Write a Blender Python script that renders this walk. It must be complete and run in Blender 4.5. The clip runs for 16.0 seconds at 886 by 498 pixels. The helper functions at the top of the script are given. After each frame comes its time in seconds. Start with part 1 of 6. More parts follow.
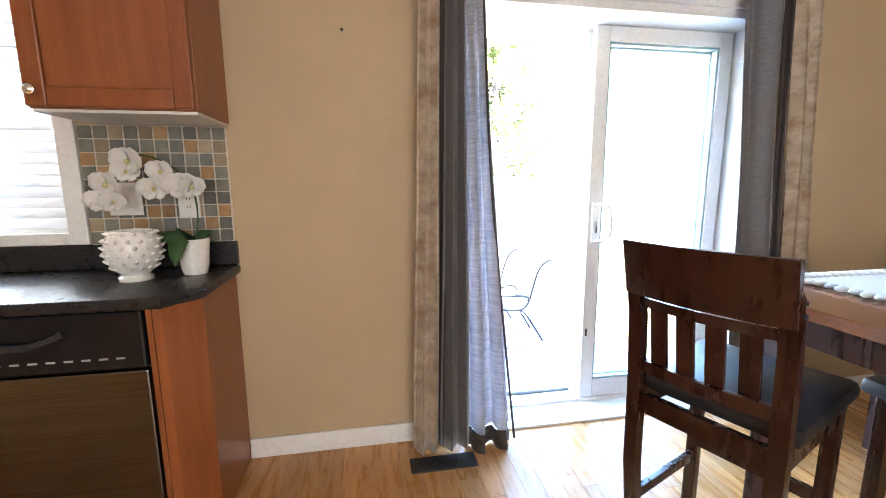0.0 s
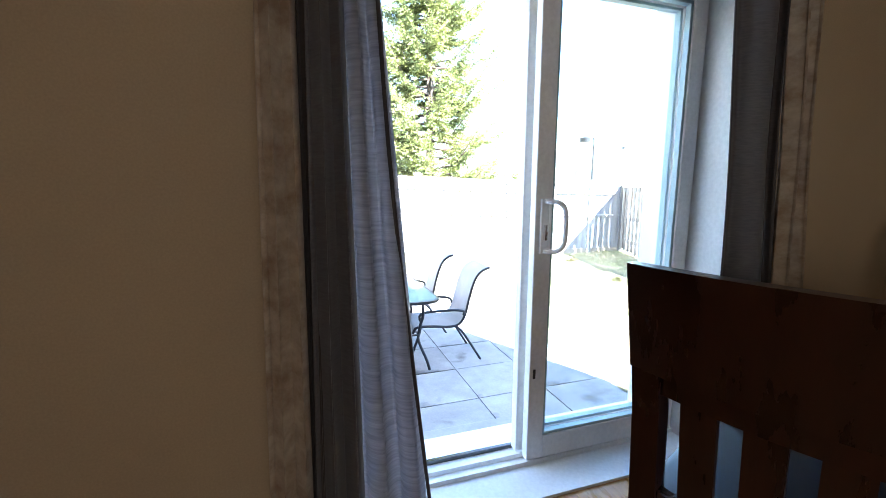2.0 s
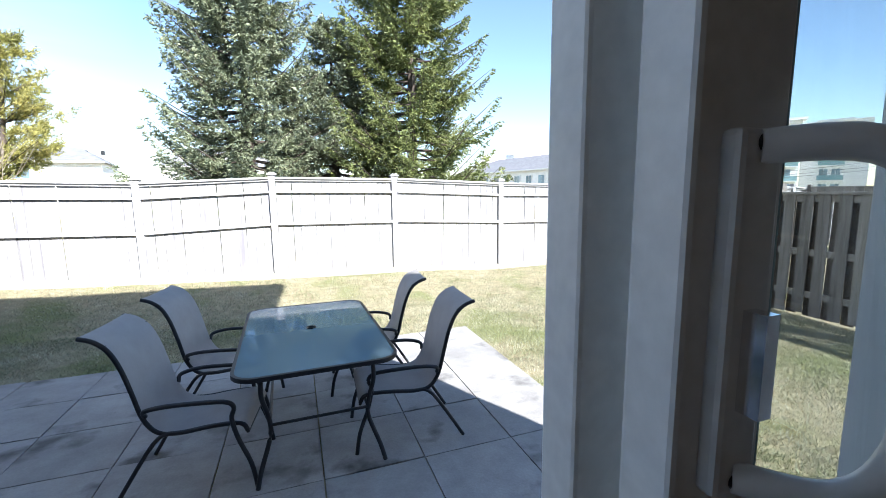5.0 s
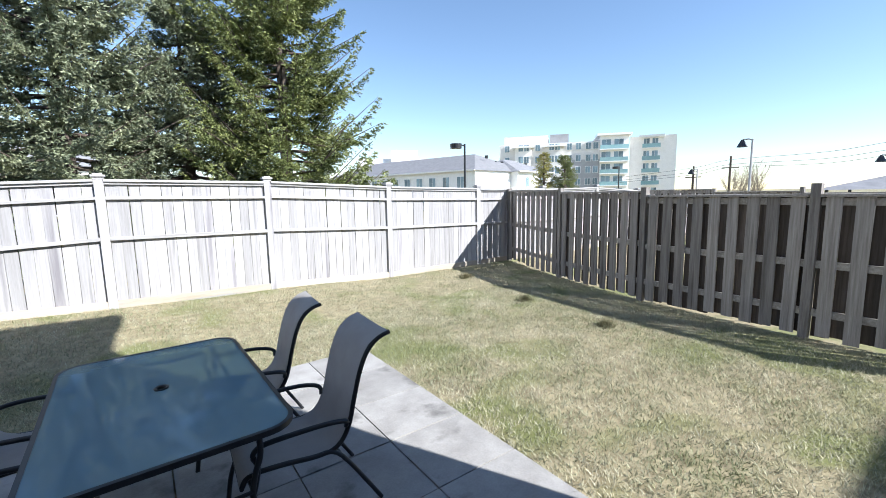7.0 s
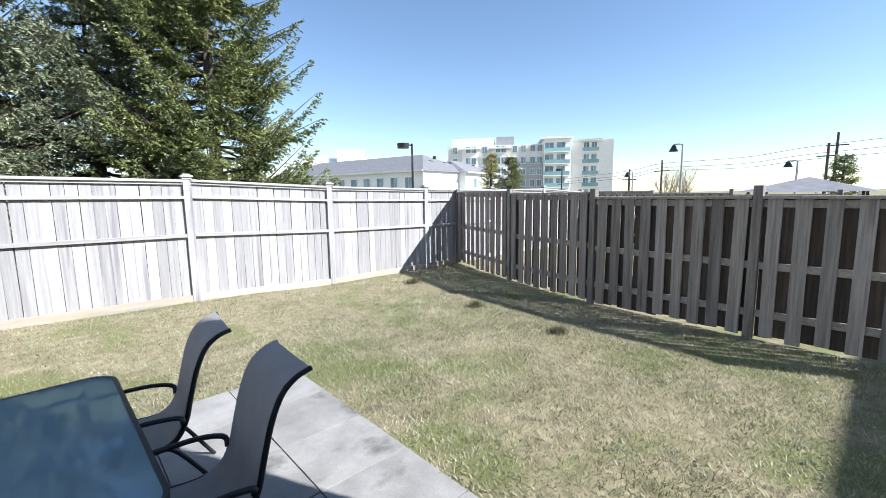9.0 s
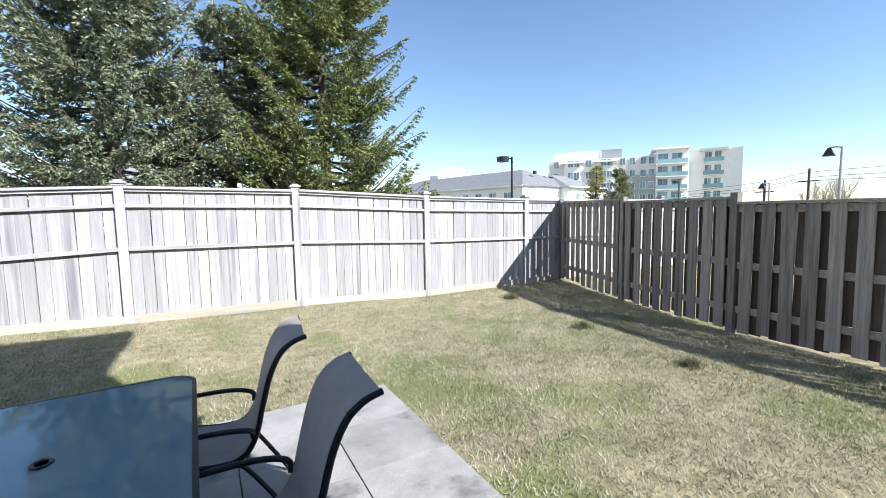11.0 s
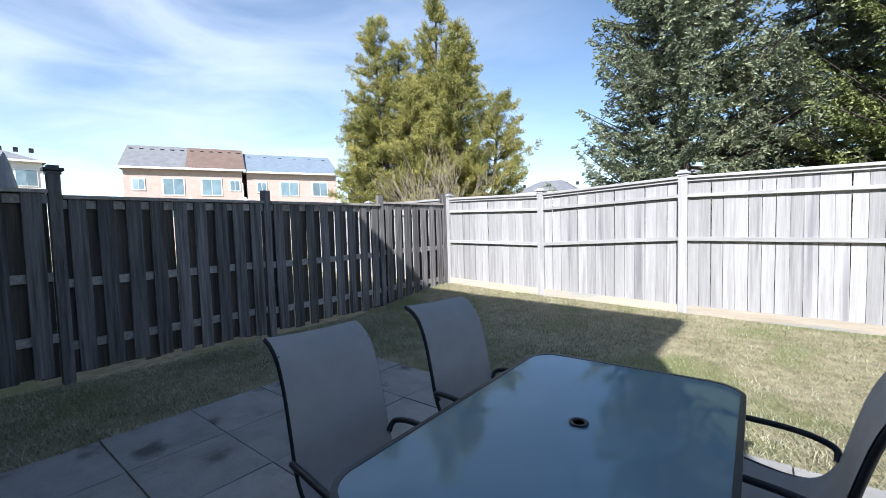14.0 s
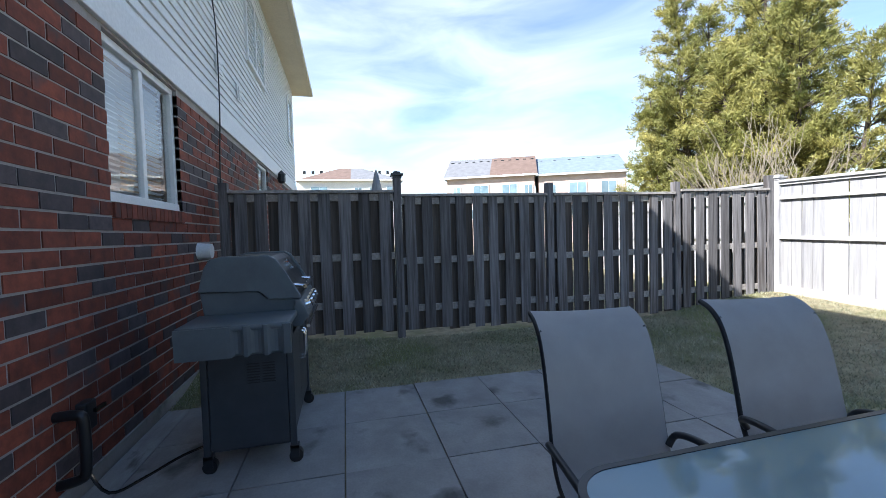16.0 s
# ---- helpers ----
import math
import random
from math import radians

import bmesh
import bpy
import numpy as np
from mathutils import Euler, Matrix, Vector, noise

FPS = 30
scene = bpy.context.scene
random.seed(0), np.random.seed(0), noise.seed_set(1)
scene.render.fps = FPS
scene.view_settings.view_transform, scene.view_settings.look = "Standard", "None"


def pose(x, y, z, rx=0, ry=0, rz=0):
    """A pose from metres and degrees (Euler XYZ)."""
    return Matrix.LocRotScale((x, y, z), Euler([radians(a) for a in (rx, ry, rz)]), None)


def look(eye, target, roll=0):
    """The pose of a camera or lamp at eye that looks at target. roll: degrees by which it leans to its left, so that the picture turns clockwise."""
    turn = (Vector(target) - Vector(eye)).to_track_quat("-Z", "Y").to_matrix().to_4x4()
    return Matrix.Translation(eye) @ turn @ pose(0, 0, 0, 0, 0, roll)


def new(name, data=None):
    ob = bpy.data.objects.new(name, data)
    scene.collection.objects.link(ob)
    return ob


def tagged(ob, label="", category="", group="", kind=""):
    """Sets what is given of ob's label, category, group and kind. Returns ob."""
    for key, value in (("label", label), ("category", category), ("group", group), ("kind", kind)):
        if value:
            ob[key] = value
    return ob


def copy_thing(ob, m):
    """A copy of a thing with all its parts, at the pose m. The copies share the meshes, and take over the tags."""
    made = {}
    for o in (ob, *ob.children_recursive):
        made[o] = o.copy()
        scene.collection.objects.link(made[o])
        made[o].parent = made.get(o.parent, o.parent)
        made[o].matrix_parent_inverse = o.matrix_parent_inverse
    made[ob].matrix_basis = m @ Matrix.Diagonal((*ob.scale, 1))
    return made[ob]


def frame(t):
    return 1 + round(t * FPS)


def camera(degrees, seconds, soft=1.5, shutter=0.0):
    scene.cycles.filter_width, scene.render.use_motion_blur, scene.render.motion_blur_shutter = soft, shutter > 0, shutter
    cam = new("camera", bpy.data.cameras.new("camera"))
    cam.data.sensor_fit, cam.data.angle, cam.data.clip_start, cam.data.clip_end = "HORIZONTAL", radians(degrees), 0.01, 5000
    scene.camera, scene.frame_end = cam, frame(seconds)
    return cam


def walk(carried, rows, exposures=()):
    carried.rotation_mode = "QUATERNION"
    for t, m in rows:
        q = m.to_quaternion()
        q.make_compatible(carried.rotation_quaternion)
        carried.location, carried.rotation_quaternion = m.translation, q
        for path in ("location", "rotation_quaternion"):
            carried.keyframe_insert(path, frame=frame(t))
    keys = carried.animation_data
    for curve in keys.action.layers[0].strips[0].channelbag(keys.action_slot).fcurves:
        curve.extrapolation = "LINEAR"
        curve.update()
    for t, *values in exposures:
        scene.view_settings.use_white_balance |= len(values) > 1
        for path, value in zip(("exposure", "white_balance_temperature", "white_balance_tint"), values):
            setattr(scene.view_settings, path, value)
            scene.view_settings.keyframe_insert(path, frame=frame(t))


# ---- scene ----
cam = camera(93.7, 16.0, soft=0.75)
PATH = [
    (0, (-1.161, -2.07, 1.25), (-0.82, -0.125, 0.932), -0.3),
    (0.5, (-1.111, -2.002, 1.239), (-0.556, -0.107, 0.921), 0.0),
    (1, (-1.045, -1.863, 1.232), (-0.431, 0.013, 0.911), 0.2),
    (1.5, (-0.958, -1.7, 1.202), (-0.349, 0.182, 0.902), -0.0),
    (2, (-0.866, -1.448, 1.191), (-0.245, 0.429, 0.887), 0.2),
    (2.5, (-0.787, -1.211, 1.185), (-0.15, 0.661, 0.887), 0.1),
    (3, (-0.667, -0.943, 1.189), (-0.032, 0.929, 0.889), -0.2),
    (5.3, (-0.209, -0.06, 1.081), (0.459, 1.807, 0.815), -0.9),
    (5.5, (-0.212, 0.037, 1.068), (0.496, 1.889, 0.807), -0.9),
    (6, (-0.213, 0.145, 1.098), (0.623, 1.944, 0.841), -0.8),
    (6.5, (-0.199, 0.264, 1.128), (0.798, 1.979, 0.871), -0.8),
    (7, (-0.167, 0.365, 1.12), (0.996, 1.971, 0.858), -1.0),
    (7.5, (-0.121, 0.487, 1.127), (1.174, 1.988, 0.864), -0.7),
    (8, (-0.039, 0.572, 1.128), (1.313, 2.023, 0.869), -1.0),
    (8.2, (-0.004, 0.593, 1.126), (1.355, 2.037, 0.864), -0.8),
    (10.3, (0.331, 0.889, 1.085), (1.558, 2.452, 0.863), -1.0),
    (10.5, (0.351, 0.933, 1.068), (1.518, 2.546, 0.869), -0.9),
    (11, (0.407, 1.042, 0.982), (1.389, 2.776, 0.806), -1.0),
    (11.5, (0.49, 1.136, 0.948), (1.158, 3.014, 0.786), -1.4),
    (12, (0.546, 1.21, 0.942), (0.753, 3.194, 0.8), -1.5),
    (12.5, (0.526, 1.292, 0.911), (0.268, 3.271, 0.783), -1.3),
    (13, (0.479, 1.352, 0.878), (-0.15, 3.246, 0.754), -1.4),
    (13.5, (0.426, 1.485, 0.853), (-0.528, 3.239, 0.727), -1.4),
    (14, (0.385, 1.549, 0.839), (-0.86, 3.11, 0.722), -1.6),
    (14.5, (0.347, 1.624, 0.811), (-1.149, 2.947, 0.695), -1.5),
    (15.5, (0.333, 1.698, 0.764), (-1.527, 2.428, 0.674), -1.1),
    (16, (0.299, 1.695, 0.709), (-1.646, 2.154, 0.634), -1.7),
]
walk(cam, [(t, look(eye, target, roll)) for t, eye, target, roll in PATH],
     exposures=[(0.0, 6.5, 6150, 10), (1.0, 5.5, 6150, 10), (2.0, 4.4, 6150, 10), (3.0, 3.35, 6150, 10), (4.0, 2.35, 6150, 10), (5.3, 1.58, 6150, 10), (6.5, 1.25, 6150, 10), (8.0, 0.98, 6150, 10), (10.3, 1.02, 6150, 10), (12.0, 1.0, 6150, 10), (14.0, 0.87, 6150, 10), (15.0, 1.03, 6150, 10), (16.0, 1.3, 6150, 10)])

# ---- world and sun ----
SUN_DIR = Vector((-0.44, 0.90, -0.765)).normalized()
world = bpy.data.worlds.new("world")
scene.world = world
world.use_nodes = True
wn, wl = world.node_tree.nodes, world.node_tree.links
sky = wn.new("ShaderNodeTexSky")
sky.sky_type = "NISHITA"
sky.sun_disc = False
sky.sun_elevation = radians(37.5)
sky.sun_rotation = math.atan2(-SUN_DIR.x, -SUN_DIR.y)
sky.air_density, sky.dust_density, sky.ozone_density = 1.0, 0.0, 2.0
wn["Background"].inputs["Strength"].default_value = 0.10
# thin high cloud over the western half of the sky
sky_tc, sky_map, sky_sep = wn.new("ShaderNodeTexCoord"), wn.new("ShaderNodeMapping"), wn.new("ShaderNodeSeparateXYZ")
sky_map.inputs["Scale"].default_value = (1.3, 2.2, 8.0)
sky_map.inputs["Rotation"].default_value = (0.0, 0.16, 0.0)
cloud_noise, cloud_ramp, cloud_side = wn.new("ShaderNodeTexNoise"), wn.new("ShaderNodeValToRGB"), wn.new("ShaderNodeMapRange")
cloud_noise.inputs["Scale"].default_value, cloud_noise.inputs["Detail"].default_value, cloud_noise.inputs["Roughness"].default_value = 1.7, 8.0, 0.52
cloud_noise.inputs["Distortion"].default_value = 0.5
cloud_ramp.color_ramp.elements[0].position, cloud_ramp.color_ramp.elements[1].position = 0.18, 0.95
cloud_side.inputs["From Min"].default_value, cloud_side.inputs["From Max"].default_value = -0.25, -0.85
cloud_side.inputs["To Min"].default_value, cloud_side.inputs["To Max"].default_value = 0.0, 0.62
cloud_amount, cloud_mix = wn.new("ShaderNodeMath"), wn.new("ShaderNodeMix")
cloud_amount.operation, cloud_mix.data_type = "MULTIPLY", "RGBA"
cloud_mix.inputs[7].default_value = (8.4, 8.9, 9.6, 1)
wl.new(sky_tc.outputs["Generated"], sky_map.inputs["Vector"])
wl.new(sky_map.outputs["Vector"], cloud_noise.inputs["Vector"])
wl.new(sky_tc.outputs["Generated"], sky_sep.inputs[0])
wl.new(sky_sep.outputs["X"], cloud_side.inputs["Value"])
wl.new(cloud_noise.outputs["Fac"], cloud_ramp.inputs["Fac"])
wl.new(cloud_ramp.outputs["Color"], cloud_amount.inputs[0])
wl.new(cloud_side.outputs[0], cloud_amount.inputs[1])
wl.new(cloud_amount.outputs[0], cloud_mix.inputs[0])
wl.new(sky.outputs["Color"], cloud_mix.inputs[6])
wl.new(cloud_mix.outputs[2], wn["Background"].inputs["Color"])
sun_data = bpy.data.lights.new("sun", "SUN")
sun_data.energy, sun_data.angle, sun_data.color = 5.0, radians(0.55), (1.0, 0.97, 0.93)
sun = new("sun", sun_data)
sun.matrix_world = look((0, -20, 30), Vector((0, -20, 30)) + SUN_DIR)


def area_lamp(name, x, y, z, rx, rz, w, h, power, colour=(0.9, 0.95, 1.0)):
    d = bpy.data.lights.new(name, "AREA")
    d.shape, d.size, d.size_y, d.energy, d.color = "RECTANGLE", w, h, power, colour
    o = new(name, d)
    o.matrix_world = pose(x, y, z, rx, 0, rz)


# fill lamp added for an assumed, unseen front window, behind the walk's start
area_lamp("added_front_fill", -0.9, -5.32, 1.45, 90, 0, 2.4, 1.5, 1.1, (1.0, 0.95, 0.87))
# skylight behind the kitchen blind
area_lamp("kitchen_window_light", -3.0, 0.10, 1.5, -90, 0, 1.3, 0.9, 1.5)


# ---- materials ----
def nodes_of(name):
    m = bpy.data.materials.new(name)
    m.use_nodes = True
    return m, m.node_tree.nodes, m.node_tree.links, m.node_tree.nodes["Principled BSDF"]


def surface(name, a, b, scale=6.0, stretch=(1, 1, 1), rough=0.6, metal=0.0, bump=0.15, fine=60.0, vary=0.12, detail=6.0,
            spots=None, spot_scale=1.5, spot_low=0.55, coat=0.0, world_space=False, bump_dist=0.004, rough_var=0.12, island=False):
    """Two-scale procedural surface: broad mottling from a to b, fine grain, per-piece variation, optional stains."""
    m, n, l, p = nodes_of(name)
    geo = n.new("ShaderNodeNewGeometry")
    tc = n.new("ShaderNodeTexCoord")
    info = n.new("ShaderNodeObjectInfo")
    mp = n.new("ShaderNodeMapping")
    mp.inputs["Scale"].default_value = stretch
    l.new(geo.outputs["Position"] if world_space else tc.outputs["Object"], mp.inputs["Vector"])
    rnd = geo.outputs["Random Per Island"] if island else info.outputs["Random"]
    off = n.new("ShaderNodeVectorMath")
    off.operation = "MULTIPLY_ADD"
    off.inputs[0].default_value = (1, 1, 1)
    comb = n.new("ShaderNodeCombineXYZ")
    mul = n.new("ShaderNodeMath")
    mul.operation = "MULTIPLY"
    mul.inputs[1].default_value = 37.0
    l.new(rnd, mul.inputs[0])
    for i in range(3):
        l.new(mul.outputs[0], comb.inputs[i])
    add = n.new("ShaderNodeVectorMath")
    l.new(mp.outputs["Vector"], add.inputs[0])
    l.new(comb.outputs[0], add.inputs[1])
    n1 = n.new("ShaderNodeTexNoise")
    n1.inputs["Scale"].default_value, n1.inputs["Detail"].default_value, n1.inputs["Roughness"].default_value = scale, detail, 0.62
    n2 = n.new("ShaderNodeTexNoise")
    n2.inputs["Scale"].default_value, n2.inputs["Detail"].default_value = fine, 3.0
    l.new(add.outputs[0], n1.inputs["Vector"])
    l.new(add.outputs[0], n2.inputs["Vector"])
    ramp = n.new("ShaderNodeValToRGB")
    ramp.color_ramp.elements[0].position, ramp.color_ramp.elements[1].position = 0.32, 0.68
    ramp.color_ramp.elements[0].color, ramp.color_ramp.elements[1].color = (*a, 1), (*b, 1)
    l.new(n1.outputs["Fac"], ramp.inputs["Fac"])
    col = ramp.outputs["Color"]
    if spots:
        n3 = n.new("ShaderNodeTexNoise")
        n3.inputs["Scale"].default_value, n3.inputs["Detail"].default_value = spot_scale, 5.0
        l.new(add.outputs[0], n3.inputs["Vector"])
        r3 = n.new("ShaderNodeValToRGB")
        r3.color_ramp.elements[0].position, r3.color_ramp.elements[1].position = spot_low, spot_low + 0.13
        l.new(n3.outputs["Fac"], r3.inputs["Fac"])
        mx = n.new("ShaderNodeMix")
        mx.data_type = "RGBA"
        mx.inputs[7].default_value = (*spots, 1)
        l.new(r3.outputs["Color"], mx.inputs[0])
        l.new(col, mx.inputs[6])
        col = mx.outputs[2]
    hsv = n.new("ShaderNodeHueSaturation")
    val = n.new("ShaderNodeMapRange")
    val.inputs["To Min"].default_value, val.inputs["To Max"].default_value = 1 - vary, 1 + vary
    l.new(rnd, val.inputs["Value"])
    gv = n.new("ShaderNodeMapRange")
    gv.inputs["To Min"].default_value, gv.inputs["To Max"].default_value = 0.86, 1.14
    l.new(n2.outputs["Fac"], gv.inputs["Value"])
    mm = n.new("ShaderNodeMath")
    mm.operation = "MULTIPLY"
    l.new(val.outputs[0], mm.inputs[0])
    l.new(gv.outputs[0], mm.inputs[1])
    l.new(mm.outputs[0], hsv.inputs["Value"])
    l.new(col, hsv.inputs["Color"])
    l.new(hsv.outputs["Color"], p.inputs["Base Color"])
    rr = n.new("ShaderNodeMapRange")
    rr.inputs["To Min"].default_value, rr.inputs["To Max"].default_value = max(0.02, rough - rough_var), min(1, rough + rough_var)
    l.new(n1.outputs["Fac"], rr.inputs["Value"])
    l.new(rr.outputs[0], p.inputs["Roughness"])
    p.inputs["Metallic"].default_value = metal
    p.inputs["Coat Weight"].default_value = coat
    if bump:
        hm = n.new("ShaderNodeMath")
        hm.operation = "MULTIPLY_ADD"
        hm.inputs[1].default_value = 0.4
        l.new(n2.outputs["Fac"], hm.inputs[0])
        l.new(n1.outputs["Fac"], hm.inputs[2])
        bp = n.new("ShaderNodeBump")
        bp.inputs["Strength"].default_value, bp.inputs["Distance"].default_value = bump, bump_dist
        l.new(hm.outputs[0], bp.inputs["Height"])
        l.new(bp.outputs["Normal"], p.inputs["Normal"])
    return m


def glass(name, tint=(0.96, 0.98, 0.98), rough=0.0):
    """Thin pane: mostly clear, with a mirror that grows at grazing angles."""
    m, n, l, p = nodes_of(name)
    n.remove(p)
    tr, gl, mx, fr = n.new("ShaderNodeBsdfTransparent"), n.new("ShaderNodeBsdfGlossy"), n.new("ShaderNodeMixShader"), n.new("ShaderNodeLayerWeight")
    tr.inputs["Color"].default_value = (*tint, 1)
    gl.inputs["Roughness"].default_value = rough
    fr.inputs["Blend"].default_value = 0.07
    l.new(fr.outputs["Facing"], mx.inputs[0])
    l.new(tr.outputs[0], mx.inputs[1])
    l.new(gl.outputs[0], mx.inputs[2])
    l.new(mx.outputs[0], n["Material Output"].inputs["Surface"])
    return m


def cloth(name, a, b, scale, stretch, through_light=0.3, rough=0.85, sheen=0.2, bump=0.2):
    m = surface(name, a, b, scale=scale, stretch=stretch, rough=rough, bump=bump, vary=0.0, fine=300, bump_dist=0.001)
    n, l, p = m.node_tree.nodes, m.node_tree.links, m.node_tree.nodes["Principled BSDF"]
    p.inputs["Sheen Weight"].default_value = sheen
    if through_light:
        t, mx = n.new("ShaderNodeBsdfTranslucent"), n.new("ShaderNodeMixShader")
        mx.inputs[0].default_value = through_light
        l.new(p.inputs["Base Color"].links[0].from_socket, t.inputs["Color"])
        l.new(p.outputs[0], mx.inputs[1])
        l.new(t.outputs[0], mx.inputs[2])
        l.new(mx.outputs[0], n["Material Output"].inputs["Surface"])
    return m


def leaf(name, a, b, scale=0.6, through_light=0.25, spread=0.0):
    """Leaf or needle: broad patches from a to b, and each blade lighter or darker by spread."""
    m = cloth(name, a, b, scale, (1, 1, 1), through_light, 0.6, 0.0, 0.0)
    if spread:
        n, l, p = m.node_tree.nodes, m.node_tree.links, m.node_tree.nodes["Principled BSDF"]
        geo, rng, hsv = n.new("ShaderNodeNewGeometry"), n.new("ShaderNodeMapRange"), n.new("ShaderNodeHueSaturation")
        rng.inputs["To Min"].default_value, rng.inputs["To Max"].default_value = 1 - spread, 1 + spread
        l.new(geo.outputs["Random Per Island"], rng.inputs["Value"])
        l.new(rng.outputs[0], hsv.inputs["Value"])
        col = p.inputs["Base Color"].links[0].from_socket
        l.new(col, hsv.inputs["Color"])
        for sock in [k.to_socket for k in col.links if k.to_node != hsv]:
            l.new(hsv.outputs["Color"], sock)
    return m


M_FENCE_SUN = surface("weathered_fence_board", (0.31, 0.30, 0.30), (0.43, 0.425, 0.43), scale=3, stretch=(9, 9, 0.7), rough=0.85, bump=0.5, fine=22, vary=0.17, spots=(0.22, 0.21, 0.225), spot_scale=1.0, spot_low=0.58)
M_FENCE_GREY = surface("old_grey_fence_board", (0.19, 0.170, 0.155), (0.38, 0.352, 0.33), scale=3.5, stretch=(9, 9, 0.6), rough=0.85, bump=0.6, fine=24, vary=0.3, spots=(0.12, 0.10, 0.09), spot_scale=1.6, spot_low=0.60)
# darker copy of the grey boards: house shade put into the colour
M_FENCE_SHADED = surface("shaded_weathered_fence_board", (0.062, 0.056, 0.055), (0.215, 0.205, 0.208), scale=3.5, stretch=(9, 9, 0.6), rough=0.85, bump=0.6, fine=24, vary=0.35, spots=(0.06, 0.05, 0.045), spot_scale=1.6, spot_low=0.58)
# brown far-face boards, their colour darkened to paint the shade in the gaps
M_FENCE_GAP_SHADE = surface("brown_gap_shade_board", (0.05, 0.038, 0.030), (0.125, 0.10, 0.083), scale=3.5, stretch=(9, 9, 0.6), rough=0.85, bump=0.5, fine=24, vary=0.3)
M_RAIL = surface("fence_rail_wood", (0.33, 0.32, 0.315), (0.46, 0.455, 0.45), scale=3, stretch=(0.7, 9, 9), rough=0.85, bump=0.4, fine=22, vary=0.12)
M_RAIL_GREY = surface("old_fence_rail", (0.24, 0.215, 0.19), (0.42, 0.39, 0.36), scale=3, stretch=(9, 0.7, 9), rough=0.85, bump=0.4, fine=22, vary=0.12)
M_KICK = surface("tan_kickboard_wood", (0.40, 0.34, 0.27), (0.50, 0.44, 0.37), scale=2, stretch=(0.7, 9, 9), rough=0.85, bump=0.4, fine=22, vary=0.2, spots=(0.30, 0.31, 0.32), spot_scale=0.8, spot_low=0.55)
M_SLAB = surface("concrete_slab", (0.25, 0.24, 0.228), (0.36, 0.35, 0.335), scale=2.2, rough=0.8, bump=0.55, fine=45, vary=0.08, spots=(0.11, 0.105, 0.098), spot_scale=1.7, spot_low=0.575, bump_dist=0.006)
M_SOIL = surface("soil", (0.17, 0.14, 0.08), (0.36, 0.31, 0.19), scale=9, rough=0.95, bump=0.6, fine=60, world_space=True, vary=0, spots=(0.16, 0.17, 0.06), spot_scale=1.1, spot_low=0.5, bump_dist=0.02)
M_BRICK = surface("red_brick", (0.12, 0.03, 0.018), (0.25, 0.065, 0.036), scale=14, rough=0.85, bump=0.5, fine=90, vary=0.35, spots=(0.07, 0.055, 0.055), spot_scale=3, spot_low=0.57, bump_dist=0.003)
M_BRICK_DARK = surface("dark_brick", (0.05, 0.04, 0.042), (0.10, 0.075, 0.075), scale=14, rough=0.85, bump=0.5, fine=90, vary=0.3, bump_dist=0.003)
M_MORTAR = surface("mortar", (0.31, 0.285, 0.27), (0.41, 0.38, 0.36), scale=12, rough=0.95, bump=0.4, fine=120, vary=0)
M_SIDING = surface("white_vinyl_siding", (0.74, 0.74, 0.73), (0.81, 0.81, 0.80), scale=1.5, rough=0.5, bump=0.08, fine=40, vary=0.03)
M_WHITE = surface("white_paint", (0.74, 0.735, 0.72), (0.82, 0.815, 0.80), scale=3, rough=0.4, bump=0.05, fine=60, vary=0.03)
M_WALL = surface("tan_wall_paint", (0.46, 0.345, 0.215), (0.50, 0.38, 0.24), scale=1.3, rough=0.7, bump=0.12, fine=160, vary=0.02, bump_dist=0.001)
M_CEIL = surface("ceiling_paint", (0.76, 0.75, 0.72), (0.80, 0.79, 0.76), scale=2, rough=0.9, bump=0.3, fine=120, vary=0)
M_FLOOR = surface("oak_floor", (0.40, 0.19, 0.06), (0.56, 0.30, 0.11), scale=3, stretch=(12, 0.9, 4), rough=0.28, bump=0.08, fine=30, vary=0.16, bump_dist=0.001, rough_var=0.06)
M_CHERRY = surface("cherry_cabinet_wood", (0.21, 0.058, 0.016), (0.30, 0.094, 0.028), scale=2.5, stretch=(7, 7, 0.8), rough=0.35, bump=0.06, fine=25, vary=0.05, bump_dist=0.001)
M_DARKWOOD = surface("dark_mahogany_wood", (0.016, 0.0045, 0.003), (0.042, 0.012, 0.007), scale=2.5, stretch=(7, 7, 0.8), rough=0.28, bump=0.06, fine=25, vary=0.08, bump_dist=0.001)
M_TABLEWOOD = surface("table_top_wood", (0.13, 0.04, 0.016), (0.24, 0.085, 0.03), scale=2.5, stretch=(8, 1, 8), rough=0.22, bump=0.05, fine=25, vary=0.08, bump_dist=0.001, coat=0.3)
M_LEATHER = surface("black_leather", (0.012, 0.013, 0.016), (0.022, 0.024, 0.03), scale=12, rough=0.38, bump=0.25, fine=200, vary=0, bump_dist=0.001)
M_COUNTER = surface("black_counter_laminate", (0.012, 0.012, 0.013), (0.025, 0.025, 0.027), scale=40, rough=0.3, bump=0.05, fine=300, vary=0, bump_dist=0.0005)
M_STEEL = surface("brushed_steel", (0.12, 0.113, 0.107), (0.18, 0.17, 0.162), scale=2, stretch=(1, 1, 60), rough=0.22, metal=1.0, bump=0.05, fine=120, vary=0, bump_dist=0.0005)
M_CHROME = surface("chrome", (0.75, 0.75, 0.76), (0.82, 0.82, 0.83), scale=4, rough=0.12, metal=1.0, bump=0, vary=0, rough_var=0.04)
